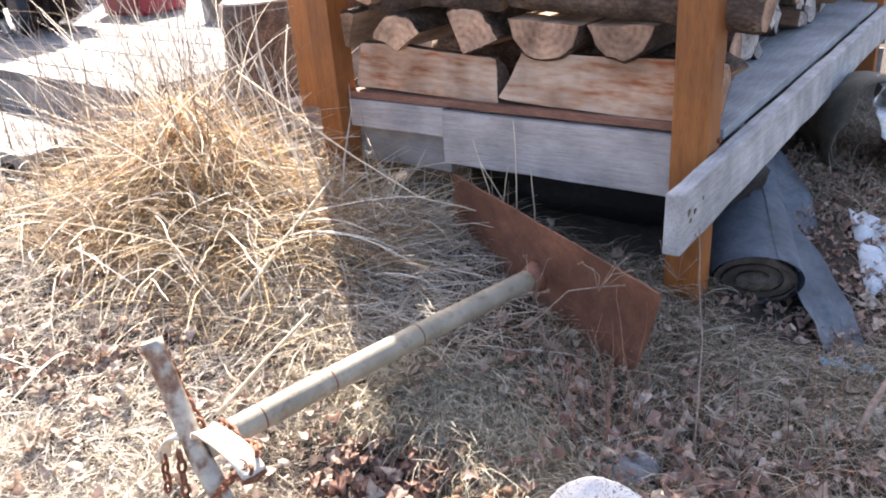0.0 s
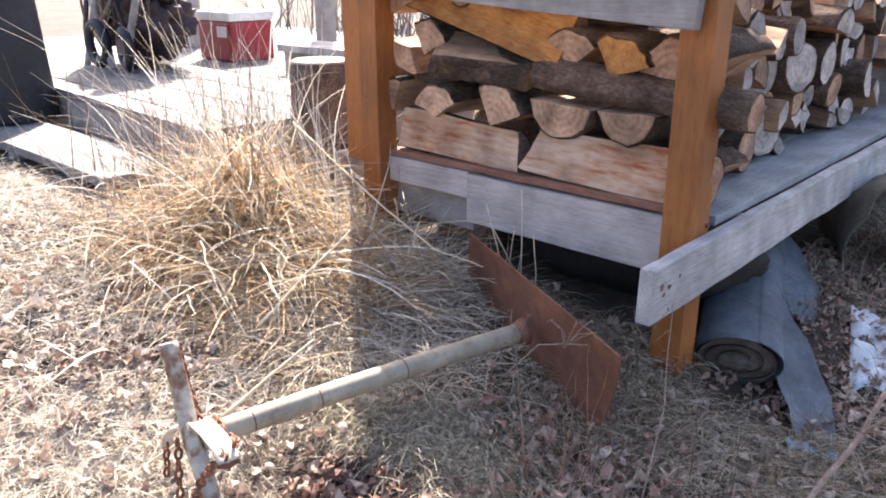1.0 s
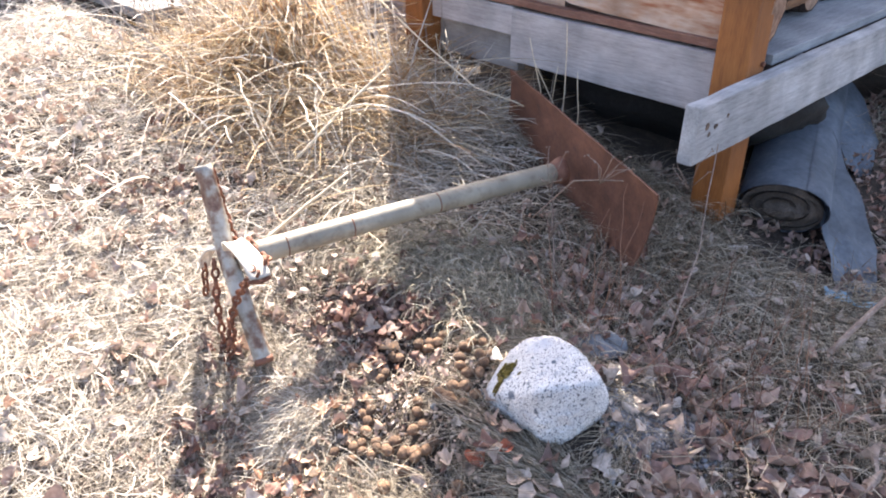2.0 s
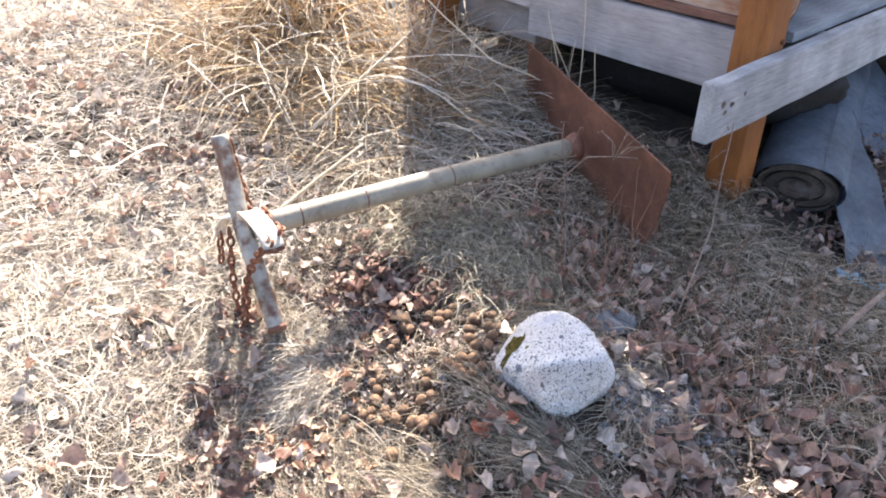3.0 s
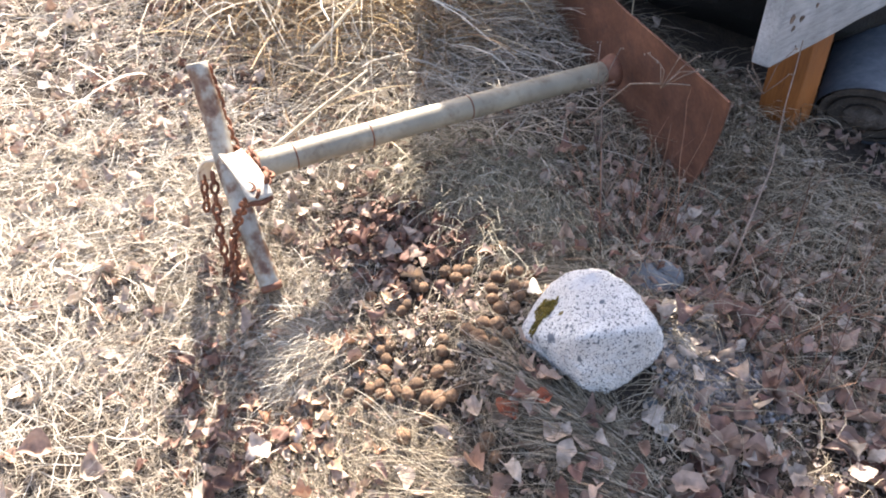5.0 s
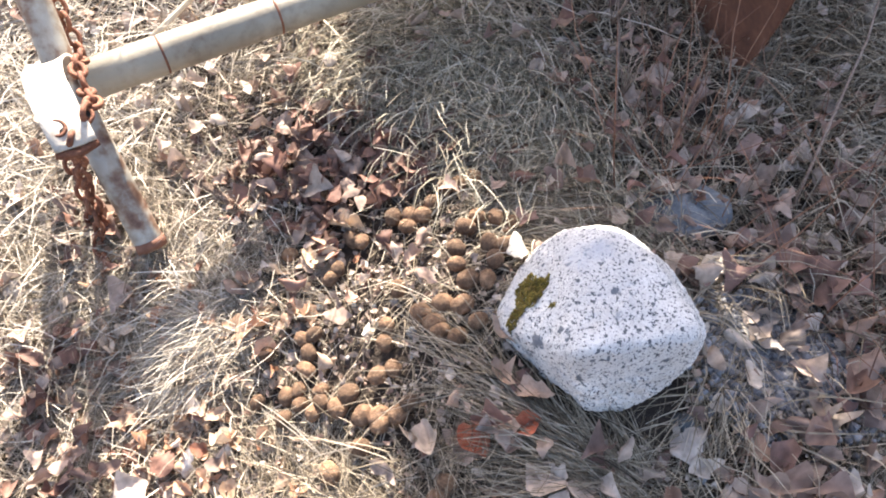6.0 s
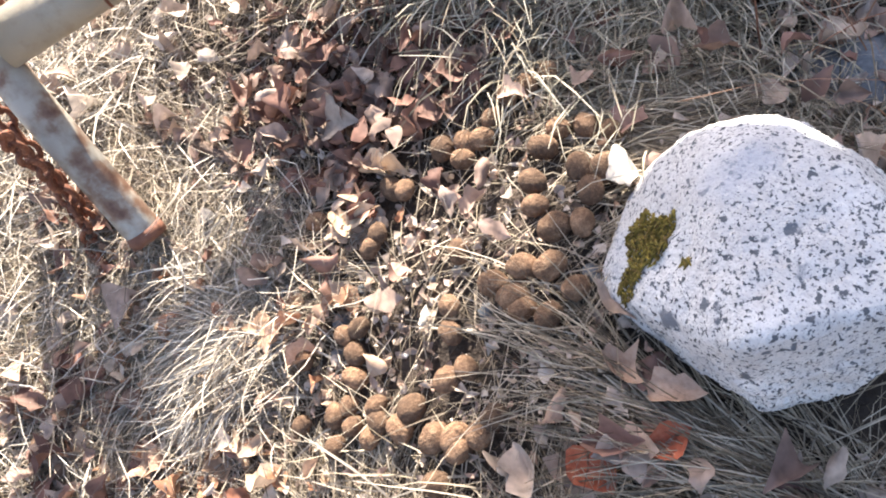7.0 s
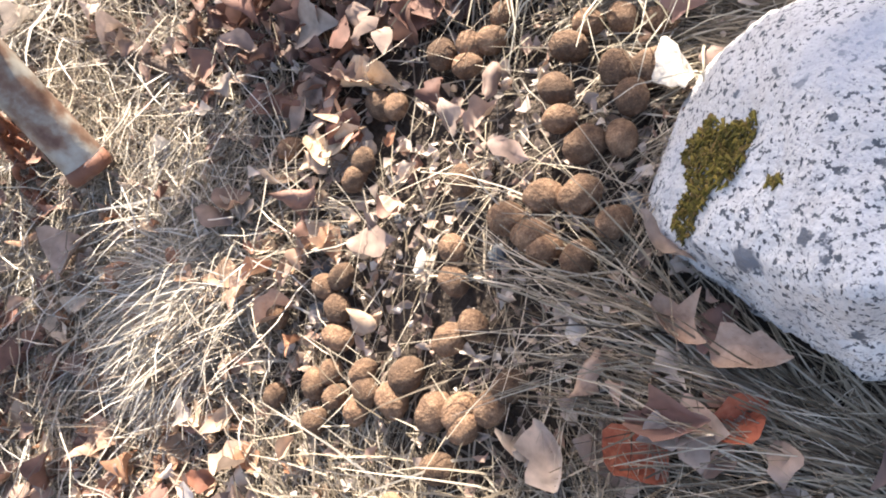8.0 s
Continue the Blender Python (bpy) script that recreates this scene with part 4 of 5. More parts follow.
# ---------------------------------------------------------------- left side: step, deck and what stands on it
def walkway():
    ob = thing("walkway_step", "low weathered plank step in front of the deck", "step", at=(-3.3, 1.4, 0.2))
    mv = Matrix.Translation((3.3, -1.4, -0.2))
    for k in range(2):
        bm = box((-4.6, 1.225 + 0.168 * k, 0.277), (-2.5 - 0.03 * k, 1.388 + 0.168 * k, 0.315 - 0.003 * k), 0.004, 0.002, 12, k)
        bmesh.ops.transform(bm, matrix=mv, verts=bm.verts)
        part("plank", bm, M_DECK_X, ob)
    for x in (-4.4, -3.5, -2.62):
        bm = box((x, 1.24, 0.1), (x + 0.06, 1.55, 0.276), 0.003)
        bmesh.ops.transform(bm, matrix=mv, verts=bm.verts)
        part("support", bm, M_GREY, ob)
    ob = thing("house_deck", "weathered grey board deck, its colour darkened for porch shade", "deck", at=(-4.4, 3, 0.3))
    mv = Matrix.Translation((4.4, -3, -0.3)) @ Matrix.Translation((-2.4, 1.56, 0)) @ Matrix.Rotation(radians(-4), 4, "Z") @ Matrix.Translation((2.4, -1.56, 0))
    for k in range(24):
        bm = box((-7.5, 1.575 + 0.145 * k, 0.422), (-2.36, 1.714 + 0.145 * k, 0.46 + 0.002 * (k % 2)), 0.003, 0.001, 4, k)
        bmesh.ops.transform(bm, matrix=mv, verts=bm.verts)
        part("board", bm, M_DECK_X, ob)
    for lo, hi in (((-7.5, 1.58, 0.26), (-2.37, 1.62, 0.419)), ((-2.41, 1.63, 0.26), (-2.37, 5.0, 0.419))):
        bm = box(lo, hi, 0.003, 0.001, 6)
        bmesh.ops.transform(bm, matrix=mv, verts=bm.verts)
        part("fascia", bm, M_GREY, ob)


walkway()


def lathe(profile, segments=28):
    bm = bmesh.new()
    rings = [[bm.verts.new((r * math.cos(2 * math.pi * j / segments), r * math.sin(2 * math.pi * j / segments), z)) for j in range(segments)] for r, z in profile]
    for p, q in zip(rings, rings[1:]):
        for j in range(segments):
            bm.faces.new((p[j], p[(j + 1) % segments], q[(j + 1) % segments], q[j]))
    bm.faces.new(rings[0][::-1])
    bm.faces.new(rings[-1])
    return bm


bin_ob = thing("rubbish_bin", "tall dark blue-black plastic bin standing on the step", "bin", at=(-4.09, 1.46, 0.315))
part("body", lathe([(0.235, 0.0), (0.247, 0.02), (0.212, 0.75), (0.215, 0.76), (0.215, 0.8), (0.2, 0.8), (0.19, 0.74)]), M_BIN, bin_ob, smooth=True)
part("lid", lathe([(0.23, 0.8), (0.235, 0.83), (0.21, 0.87), (0.08, 0.9)]), M_BIN, bin_ob, smooth=True)

cooler = thing("cool_box", "red plastic cool box with a white lid on the deck", "cool box", at=(-4.42, 3.12, 0.462))
part("body", box((-0.25, -0.17, 0), (0.15, 0.17, 0.26), 0.02), M_COOLER, cooler, "red plastic body")
part("lid", box((-0.26, -0.18, 0.262), (0.16, 0.18, 0.325), 0.018), M_WHITE, cooler, "white lid")
part("badge", box((0.0, -0.178, 0.16), (0.11, -0.171, 0.23), 0.003), M_WHITE, cooler, "white panel on the front")
part("handle", tube([(-0.25, -0.1, 0.2), (-0.28, -0.05, 0.21), (-0.28, 0.05, 0.21), (-0.25, 0.1, 0.2)], 0.012, 10), M_WHITE, cooler, "white side handle", True)

stump = thing("chopping_stump", "upright bark-covered log stump with a pale sunlit top", "stump", at=(-2.16, 2.0, gz(-2.16, 2.0)))
bm = lathe([(0.135, -0.03), (0.128, 0.05), (0.12, 0.2), (0.118, 0.35), (0.121, 0.455)], 30)
for v in bm.verts:
    v.co.xy *= 1 + 0.09 * noise.noise(Vector((v.co.x * 14, v.co.y * 14, v.co.z * 2)))
part("trunk", bm, M_BARK, stump, "dark furrowed bark", True)
part("cut_top", lathe([(0.113, 0.452), (0.113, 0.462), (0.105, 0.465)], 30), M_ENDGREY, stump, "pale sawn top")

bench = thing("plank_bench", "low grey plank bench on the deck", "bench", at=(-3.2, 2.98, 0.462))
for k in range(2):
    part("seat_plank", box((-0.4, -0.15 + 0.16 * k, 0.13), (0.4, 0.0 + 0.16 * k, 0.17), 0.004, 0.001, 4), M_GREY, bench)
for x in (-0.36, 0.3):
    part("leg", box((x, -0.13, 0), (x + 0.045, 0.13, 0.129), 0.003), M_GREY, bench)
for px, py in ((-4.02, 3.55), (-2.95, 3.6), (-5.5, 3.4)):
    p = thing("deck_post", "grey square porch post on the deck", "post", "porch posts", at=(px, py, 0.462))
    part("shaft", box((-0.05, -0.05, 0), (0.05, 0.05, 2.3), 0.004), M_GREY, p)

planks = thing("plank_pile", "short grey planks piled beside the shed post", "planks", at=(-1.9, 1.95, 0.2))
for k, (x0, x1, y0, y1, z) in enumerate(((-2.02, -1.7, 1.83, 1.98, 0.2), (-2.0, -1.69, 1.85, 2.01, 0.262), (-1.99, -1.7, 1.9, 2.06, 0.324), (-1.98, -1.68, 2.05, 2.2, 0.2), (-1.97, -1.68, 2.04, 2.19, 0.3))):
    part("plank", box((x0 + 1.9, y0 - 1.95, z - 0.2), (x1 + 1.9, y1 - 1.95, z - 0.2 + 0.058), 0.004, 0.002, 4, k), M_GREY, planks)

machine = thing("garden_machine", "dark red-brown old garden machine with a wheel, on the deck", "machine", at=(-4.5, 2.5, 0.462))
part("body", lumpy((-0.05, 0, 0.27), (0.42, 0.2, 0.24), 3, 0.5, 6, 4), M_DARKMETAL, machine, "", True)
for x0, x1 in ((-0.42, -0.1), (-0.05, -0.36), (0.1, 0.42)):
    part("frame_bar", tube([(x0, -0.23, 0.0), ((x0 + x1) / 2, -0.22, 0.3), (x1, -0.2, 0.62)], 0.022, 8), M_GREY, machine, "grey slanting frame bar")
wheel = part("wheel", torus((0.16, -0.24, 0.135), (0.25, 1, 0), 0.105, 0.03), M_BIN, machine, "black rubber wheel", True)
part("hub", tube([(0.16, -0.27, 0.15), (0.16, -0.2, 0.15)], 0.05, 14), M_DARKMETAL, wheel)
part("wheel", torus((-0.2, -0.24, 0.15), (0, 1, 0), 0.12, 0.032), M_BIN, machine, "black rubber wheel", True)
part("handlebar", tube([(-0.28, 0.1, 0.4), (-0.42, 0.05, 0.75), (-0.5, 0, 1.0)], 0.016, 10), M_GREY, machine, "", True)
part("cover", lumpy((-0.05, 0, 0.6), (0.36, 0.17, 0.24), 6, 0.45, 6, 4), M_DARKMETAL, machine, "", True)
rnd = random.Random(41)
for _ in range(9):
    x, z = rnd.uniform(-0.45, 0.4), rnd.uniform(0.1, 0.5)
    part("rod", tube([(x, -0.2, 0.02), (x + rnd.uniform(-0.15, 0.15), -0.23, z), (x + rnd.uniform(-0.35, 0.35), -0.2, z + rnd.uniform(0.2, 0.5))], rnd.uniform(0.008, 0.018), 7), rnd.choice([M_DARKMETAL, M_TWIG]), machine, "", True)


# ---------------------------------------------------------------- grass, straw, leaves
def blades(name, base, length, azimuth, rise, droop, width, material, rng, curl=0.5, k=5, lift=0.0):
    """Curved tapering ribbons from the ground, one island each."""
    n = len(base)
    x, y = base[:, 0].copy(), base[:, 1].copy()
    z = ground_z(x, y) - 0.004 + lift
    e, az = rise.copy(), azimuth.copy()
    step = length / (k - 1)
    pts = []
    for i in range(k):
        pts.append(np.stack([x, y, z], -1))
        x = x + step * np.cos(e) * np.cos(az)
        y = y + step * np.cos(e) * np.sin(az)
        z = np.maximum(z + step * np.sin(e), ground_z(x, y) + 0.002 + 0.012 * rng.random(n))
        e = e - droop / (k - 1)
        az = az + curl * rng.normal(size=n) / (k - 1)
    pts = np.stack(pts, 1)
    tilt = rng.uniform(-1.0, 1.0, n)
    side = np.stack([-np.sin(azimuth) * np.cos(tilt), np.cos(azimuth) * np.cos(tilt), np.sin(tilt)], -1)
    taper = np.linspace(1.0, 0.25, k)
    off = side[:, None, :] * (width[:, None] * taper[None, :] * 0.5)[:, :, None]
    verts = np.stack([pts - off, pts + off], 2).reshape(-1, 3)
    idx = np.arange(n)[:, None] * (2 * k) + np.arange(k - 1)[None, :] * 2
    quads = np.stack([idx, idx + 1, idx + 3, idx + 2], -1).reshape(-1, 4)
    return arrays_mesh(name, verts, quads, material)


def scatter(rng, n, x0, x1, y0, y1):
    return np.stack([rng.uniform(x0, x1, n), rng.uniform(y0, y1, n)], -1)


def keep_clear(p, rng=None):
    """Leaves out the boulder, the deck's inside and the far left step."""
    x, y = p[:, 0], p[:, 1]
    ok = (x - ROCK.x) ** 2 / 0.098 ** 2 + (y - ROCK.y) ** 2 / 0.088 ** 2 > 1
    ok &= ~((x < -2.45) & (y > 1.2))
    ok &= ~((x > -1.7) & (x < -0.53) & (y > 1.9))
    ok &= ~((x > -0.47) & (x < -0.16) & (y > 1.8) & (y < 2.5))
    return ok


def before_blade(p):
    """The strip of ground in front of the scraper's blade, where nothing tall grows."""
    x, y = p[:, 0], p[:, 1]
    line = 1.674 - 0.478 * (x + 1.095)
    return (x > -1.17) & (x < -0.3) & (y > line - 0.42) & (y < line + 0.04)


def open_ground(p):
    ok = ~before_blade(p)
    return ok


def leaves(name, base, size, material, rng, flat=0.35, lift=0.012, coarse=False):
    """Crumpled, lobed dead leaves, one island each."""
    n = len(base)
    stations = np.array([0.0, 0.08, 0.2, 0.35, 0.5, 0.65, 0.8, 0.92, 1.0])
    cross = np.array([-1.0, -0.5, 0.0, 0.5, 1.0])
    if coarse:
        stations, cross = np.array([0.0, 0.3, 0.65, 1.0]), np.array([-1.0, 0.0, 1.0])
    ns, nc = len(stations), len(cross)
    shape = 0.42 * np.sin(np.pi * np.clip(stations, 0.03, 0.985) ** 0.75)
    wave = rng.uniform(5, 13, (n, 1, 2)) * stations[None, :, None] + rng.uniform(0, 6.3, (n, 1, 2))
    half = shape[None, :, None] * (1 + 0.26 * np.sin(wave) + 0.07 * rng.normal(size=(n, ns, 2))) * rng.uniform(0.65, 1.2, n)[:, None, None]
    sidew = np.where(cross[None, None, :] < 0, half[:, :, :1], half[:, :, 1:])
    w = sidew * cross[None, None, :]
    cx = np.broadcast_to((stations - 0.5)[None, :, None], (n, ns, nc)) + 0.1 * np.abs(w) * rng.uniform(-1, 2.0, n)[:, None, None]
    fold = rng.uniform(-0.5, 1.1, n)[:, None, None]
    bend = rng.uniform(-1.2, 1.8, n)[:, None, None]
    f1, f2, p1, p2 = (rng.uniform(a, b, n)[:, None, None] for a, b in ((4, 11), (5, 14), (0, 6.3), (0, 6.3)))
    crumple = 0.075 * np.sin(f1 * cx + p1 + 3 * w) + 0.06 * np.sin(f2 * w + p2 + 2 * cx)
    roll = rng.uniform(0, 2.2, n)[:, None, None]
    wz = np.abs(w) * fold * 0.6 + roll * w * w * np.sign(fold)
    loc = np.stack([cx, w * (1 - 0.25 * np.minimum(roll, 1.5)), bend * (cx ** 2 - 0.08) * 0.8 + wz + crumple + 0.012 * rng.normal(size=(n, ns, nc))], -1) * size[:, None, None, None]
    yaw = rng.uniform(0, 2 * np.pi, n)
    a, b = rng.normal(size=n) * flat, rng.normal(size=n) * flat
    X, Y, Z = loc[..., 0], loc[..., 1], loc[..., 2]
    A, B, W = a[:, None, None], b[:, None, None], yaw[:, None, None]
    Y, Z = Y * np.cos(A) - Z * np.sin(A), Y * np.sin(A) + Z * np.cos(A)
    X, Z = X * np.cos(B) + Z * np.sin(B), -X * np.sin(B) + Z * np.cos(B)
    X, Y = X * np.cos(W) - Y * np.sin(W), X * np.sin(W) + Y * np.cos(W)
    low = Z.min(axis=(1, 2))
    zz = ground_z(base[:, 0], base[:, 1]) + rng.random(n) * lift
    verts = np.stack([X + base[:, 0, None, None], Y + base[:, 1, None, None], Z - 0.7 * low[:, None, None] + zz[:, None, None]], -1).reshape(-1, 3)
    quads = []
    for j in range(ns - 1):
        for q in range(nc - 1):
            o = np.arange(n) * (ns * nc) + j * nc + q
            quads.append(np.stack([o, o + 1, o + nc + 1, o + nc], -1))
    return arrays_mesh(name, verts, np.concatenate(quads), material)


DROPPED = np.array(BY_ROCK + BEHIND + MIDDLE + NEAR)


def off_droppings(p, gap):
    out = np.ones(len(p), bool)
    for q in DROPPED:
        out &= (p[:, 0] - q[0]) ** 2 + (p[:, 1] - q[1]) ** 2 > gap ** 2
    return out


def stuff(ob, label, category):
    return tagged(ob, label, category, kind="stuff")


g = np.random.default_rng(7)


def field(n, region, length, rise, droop, width, material, name, az=None, az_spread=3.2, curl=0.7, density=None, lift=0.0, k=5):
    p = scatter(g, n, *region)
    ok = keep_clear(p)
    ok &= ((p[:, 0] + 0.19) ** 2 + (p[:, 1] - 1.095) ** 2 > 0.075 ** 2) | (g.random(n) < 0.12)
    ok &= off_droppings(p, 0.017)
    if length[1] > 0.12:
        ok &= open_ground(p) | (g.random(n) < 0.12)
    if density is not None:
        ok &= g.random(n) < density(p[:, 0], p[:, 1])
    p = p[ok]
    m = len(p)
    return blades(name, p, g.uniform(*length, m), (az if az is not None else 0) + g.uniform(-az_spread, az_spread, m), g.uniform(*rise, m), g.uniform(*droop, m),
                  g.uniform(*width, m), material, g, curl, k, lift)


def pellet_zone(x, y):
    return np.exp(-((x + 0.54) / 0.13) ** 2 - ((y - 0.78) / 0.17) ** 2)


def hollow(x, y):
    return np.exp(-((x + 0.73) / 0.16) ** 2 - ((y - 0.88) / 0.1) ** 2)


def litter(x, y):
    """Where leaves lie bare: the sunny front left, the pellet hollow, the front right."""
    left = 1 / (1 + np.exp((x + 0.85) * 6)) * 1 / (1 + np.exp((y - 0.95) * 5))
    right = 1 / (1 + np.exp(-(x + 0.35) * 8)) * 1 / (1 + np.exp((y - 1.25) * 7))
    return np.clip(left + 0.8 * hollow(x, y) + right, 0, 1)


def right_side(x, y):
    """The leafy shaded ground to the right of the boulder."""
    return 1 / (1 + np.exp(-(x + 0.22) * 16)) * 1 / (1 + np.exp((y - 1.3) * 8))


def inside(x, y):
    """1 over the yard in front of the shed, fading out towards its edges."""
    return 1 / (1 + np.exp((np.hypot((x + 0.9) / 1.25, y - 0.7) - 1.7) * 5))


def patches(x, y, s=7.0, seed=0.0):
    return 0.5 + 0.5 * np.sin(s * x + 1.3 * np.sin(s * 0.8 * y + seed)) * np.sin(s * 1.1 * y + 1.7 * np.sin(s * 0.7 * x + 2 * seed))


# dead leaves
p = scatter(g, 60000, -4.0, 2.0, -1.4, 2.4)
p = p[keep_clear(p)]
amount = (0.05 + 0.95 * inside(p[:, 0], p[:, 1])) * (0.08 + 0.46 * litter(p[:, 0], p[:, 1]) * (0.4 + 0.6 * patches(p[:, 0], p[:, 1], 9)))
p = p[g.random(len(p)) < amount * (1 - 0.85 * pellet_zone(p[:, 0], p[:, 1]))]
p = p[off_droppings(p, 0.03)]
stuff(leaves("leaf_litter", p, 0.014 + 0.034 * g.random(len(p)) ** 1.3, M_LEAF, g, 0.36, 0.025), "curled tan and red-brown dead leaves on the ground", "leaves")
for cx, cy, r, n in ((-0.73, 0.885, 0.15, 420), (-0.63, 0.96, 0.07, 90), (-1.49, 0.75, 0.13, 110), (-0.75, 0.47, 0.07, 70), (-0.62, 0.43, 0.09, 60), (-0.93, 0.6, 0.06, 50), (-1.42, 0.95, 0.1, 40), (-1.15, 0.95, 0.1, 40), (-1.75, 0.95, 0.12, 50)):
    p = np.stack([cx + r * 0.6 * g.normal(size=n), cy + r * 0.6 * g.normal(size=n)], -1)
    p = p[off_droppings(p, 0.028)]
    stuff(leaves("red_leaf_patch", p, g.uniform(0.014, 0.038, len(p)), M_REDLEAVES, g, 0.35, 0.03), "patch of dark red-brown dead leaves in a hollow", "leaves")
p = scatter(g, 9000, -0.95, 0.1, 0.35, 1.2)
p = p[keep_clear(p) & off_droppings(p, 0.012)]
stuff(leaves("leaf_crumbs", p, g.uniform(0.005, 0.014, len(p)), M_LEAF, g, 0.6, coarse=True), "small broken bits of dead leaves", "leaves")

# lightened leaves brighten ground that the handle's shadow leaves too dark
for cx, cy, r, n in ((-0.72, 0.52, 0.12, 170), (-0.6, 0.55, 0.1, 120), (-0.58, 0.68, 0.06, 50), (-0.65, 0.81, 0.05, 40)):
    p = np.stack([cx + r * 0.6 * g.normal(size=n), cy + r * 0.6 * g.normal(size=n)], -1)
    p = p[off_droppings(p, 0.024)]
    stuff(leaves("tan_leaf_patch", p, g.uniform(0.012, 0.036, len(p)), M_SUNLEAVES, g, 0.3, 0.02), "crumpled tan and orange-brown dead leaves, lightened as if sunlit", "leaves")

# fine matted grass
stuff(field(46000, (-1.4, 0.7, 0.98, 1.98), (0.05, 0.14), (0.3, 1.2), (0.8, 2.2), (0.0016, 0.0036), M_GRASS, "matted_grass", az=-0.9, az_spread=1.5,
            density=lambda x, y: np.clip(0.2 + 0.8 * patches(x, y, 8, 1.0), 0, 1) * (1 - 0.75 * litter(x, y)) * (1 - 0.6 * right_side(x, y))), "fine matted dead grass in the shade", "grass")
stuff(field(20000, (-1.05, -0.35, 0.95, 1.4), (0.05, 0.12), (0.4, 1.2), (1.0, 2.2), (0.0014, 0.003), M_GREYGRASS, "grass_mound", az=-1.2, az_spread=1.0,
            density=lambda x, y: np.exp(-((x + 0.72) / 0.22) ** 2 - ((y - 1.14) / 0.13) ** 2)), "pale rounded mound of fine dead grass", "grass")
stuff(field(26000, (-0.95, 0.35, 0.3, 1.2), (0.04, 0.12), (0.02, 0.5), (0.2, 1.0), (0.001, 0.002), M_GRASS, "thin_straw", curl=1.1,
            density=lambda x, y: (0.12 + 0.6 * patches(x, y, 12, 2.0) ** 2) * (1 - 0.9 * pellet_zone(x, y)) * (1 - 0.95 * hollow(x, y)) * (1 - 0.85 * right_side(x, y))), "thin dead straw lying among leaves", "grass")
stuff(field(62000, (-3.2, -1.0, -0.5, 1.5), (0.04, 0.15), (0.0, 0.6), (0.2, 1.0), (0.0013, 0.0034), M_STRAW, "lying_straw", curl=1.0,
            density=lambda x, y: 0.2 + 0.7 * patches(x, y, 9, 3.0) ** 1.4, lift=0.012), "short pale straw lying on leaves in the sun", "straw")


stuff(field(19000, (-1.15, -0.55, -0.1, 1.0), (0.04, 0.13), (0.0, 0.6), (0.2, 1.0), (0.001, 0.0022), M_FINE, "fine_straw", curl=1.2,
            density=lambda x, y: (0.12 + 0.75 * patches(x, y, 11, 5.0) ** 1.6) * (1 - 0.9 * pellet_zone(x, y)) * (1 - 0.97 * hollow(x, y))), "fine pale straw lying round the handle", "straw")


# extra pale straw whose colour brightens the sunlit front left
stuff(field(20000, (-1.45, -0.62, 0.05, 0.78), (0.03, 0.12), (0.0, 0.5), (0.2, 1.0), (0.001, 0.0026), M_STRAW, "sun_pale_straw", curl=1.0,
            density=lambda x, y: (0.15 + 0.7 * patches(x, y, 10, 8.0)) / (1 + np.exp((x + 0.72) * 20)), lift=0.012), "short straw lying on the leaves, pale to brighten the sunny side", "straw")
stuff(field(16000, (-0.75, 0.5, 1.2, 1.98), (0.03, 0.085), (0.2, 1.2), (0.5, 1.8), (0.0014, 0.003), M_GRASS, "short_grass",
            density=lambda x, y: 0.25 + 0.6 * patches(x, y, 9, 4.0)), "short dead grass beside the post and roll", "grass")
p = scatter(g, 900, -0.7, 0.5, 1.15, 2.6)
p = p[keep_clear(p)]
stuff(leaves("leaf_litter", p, g.uniform(0.014, 0.04, len(p)), M_LEAF, g, 0.4, 0.02), "scattered dead leaves in the shade", "leaves")
# leaf bits in the shade-darkened tones
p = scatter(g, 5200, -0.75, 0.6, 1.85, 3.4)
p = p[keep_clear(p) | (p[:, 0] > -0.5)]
stuff(leaves("dark_leaf_crumbs", p, g.uniform(0.01, 0.035, len(p)), M_SHADELEAVES, g, 0.5, 0.02, coarse=True), "bits of leaves and bark beside the shed, darkened for shade", "leaves")
n = 420
p = np.stack([g.uniform(-7.0, -3.4, n), g.uniform(4.9, 7.0, n)], -1)
stuff(blades("bare_shrub", p, g.uniform(0.5, 1.3, n), 6.28 * g.random(n), g.uniform(0.9, 1.5, n), g.uniform(-0.2, 0.8, n), g.uniform(0.012, 0.03, n), M_SHRUB, g, 0.9, 7),
      "bare grey-brown shrubs behind the deck", "shrub")


def tuft(name, cx, cy, rx, ry, n, length, az, spread, rise, droop, material, label, width=(0.0012, 0.0024)):
    p = np.stack([cx + rx * g.normal(size=n) * 0.5, cy + ry * g.normal(size=n) * 0.5], -1)
    ok = keep_clear(p)
    p = p[ok]
    m = len(p)
    stuff(blades(name, p, g.uniform(*length, m), az + spread * g.normal(size=m) * 0.6, g.uniform(*rise, m), g.uniform(*droop, m), g.uniform(*width, m), material, g, 0.5), label, "grass")


# first tuft takes the pale straw tone to look sunlit
tuft("grass_tuft", -0.66, 0.62, 0.05, 0.065, 1500, (0.04, 0.085), 4.2, 1.2, (0.3, 1.1), (0.9, 2.0), M_STRAW, "small tuft of dead grass beside the droppings, paled as if sunlit")
tuft("grass_tuft", -0.22, 0.835, 0.15, 0.05, 1300, (0.08, 0.17), 3.5, 0.6, (0.1, 0.7), (0.3, 1.0), M_GRASS, "flattened dead grass combed round the boulder")
tuft("grass_tuft", -0.52, 0.99, 0.1, 0.06, 1100, (0.05, 0.11), 0.6, 0.5, (0.1, 0.6), (0.4, 1.2), M_GRASS, "flattened dead grass behind the boulder")
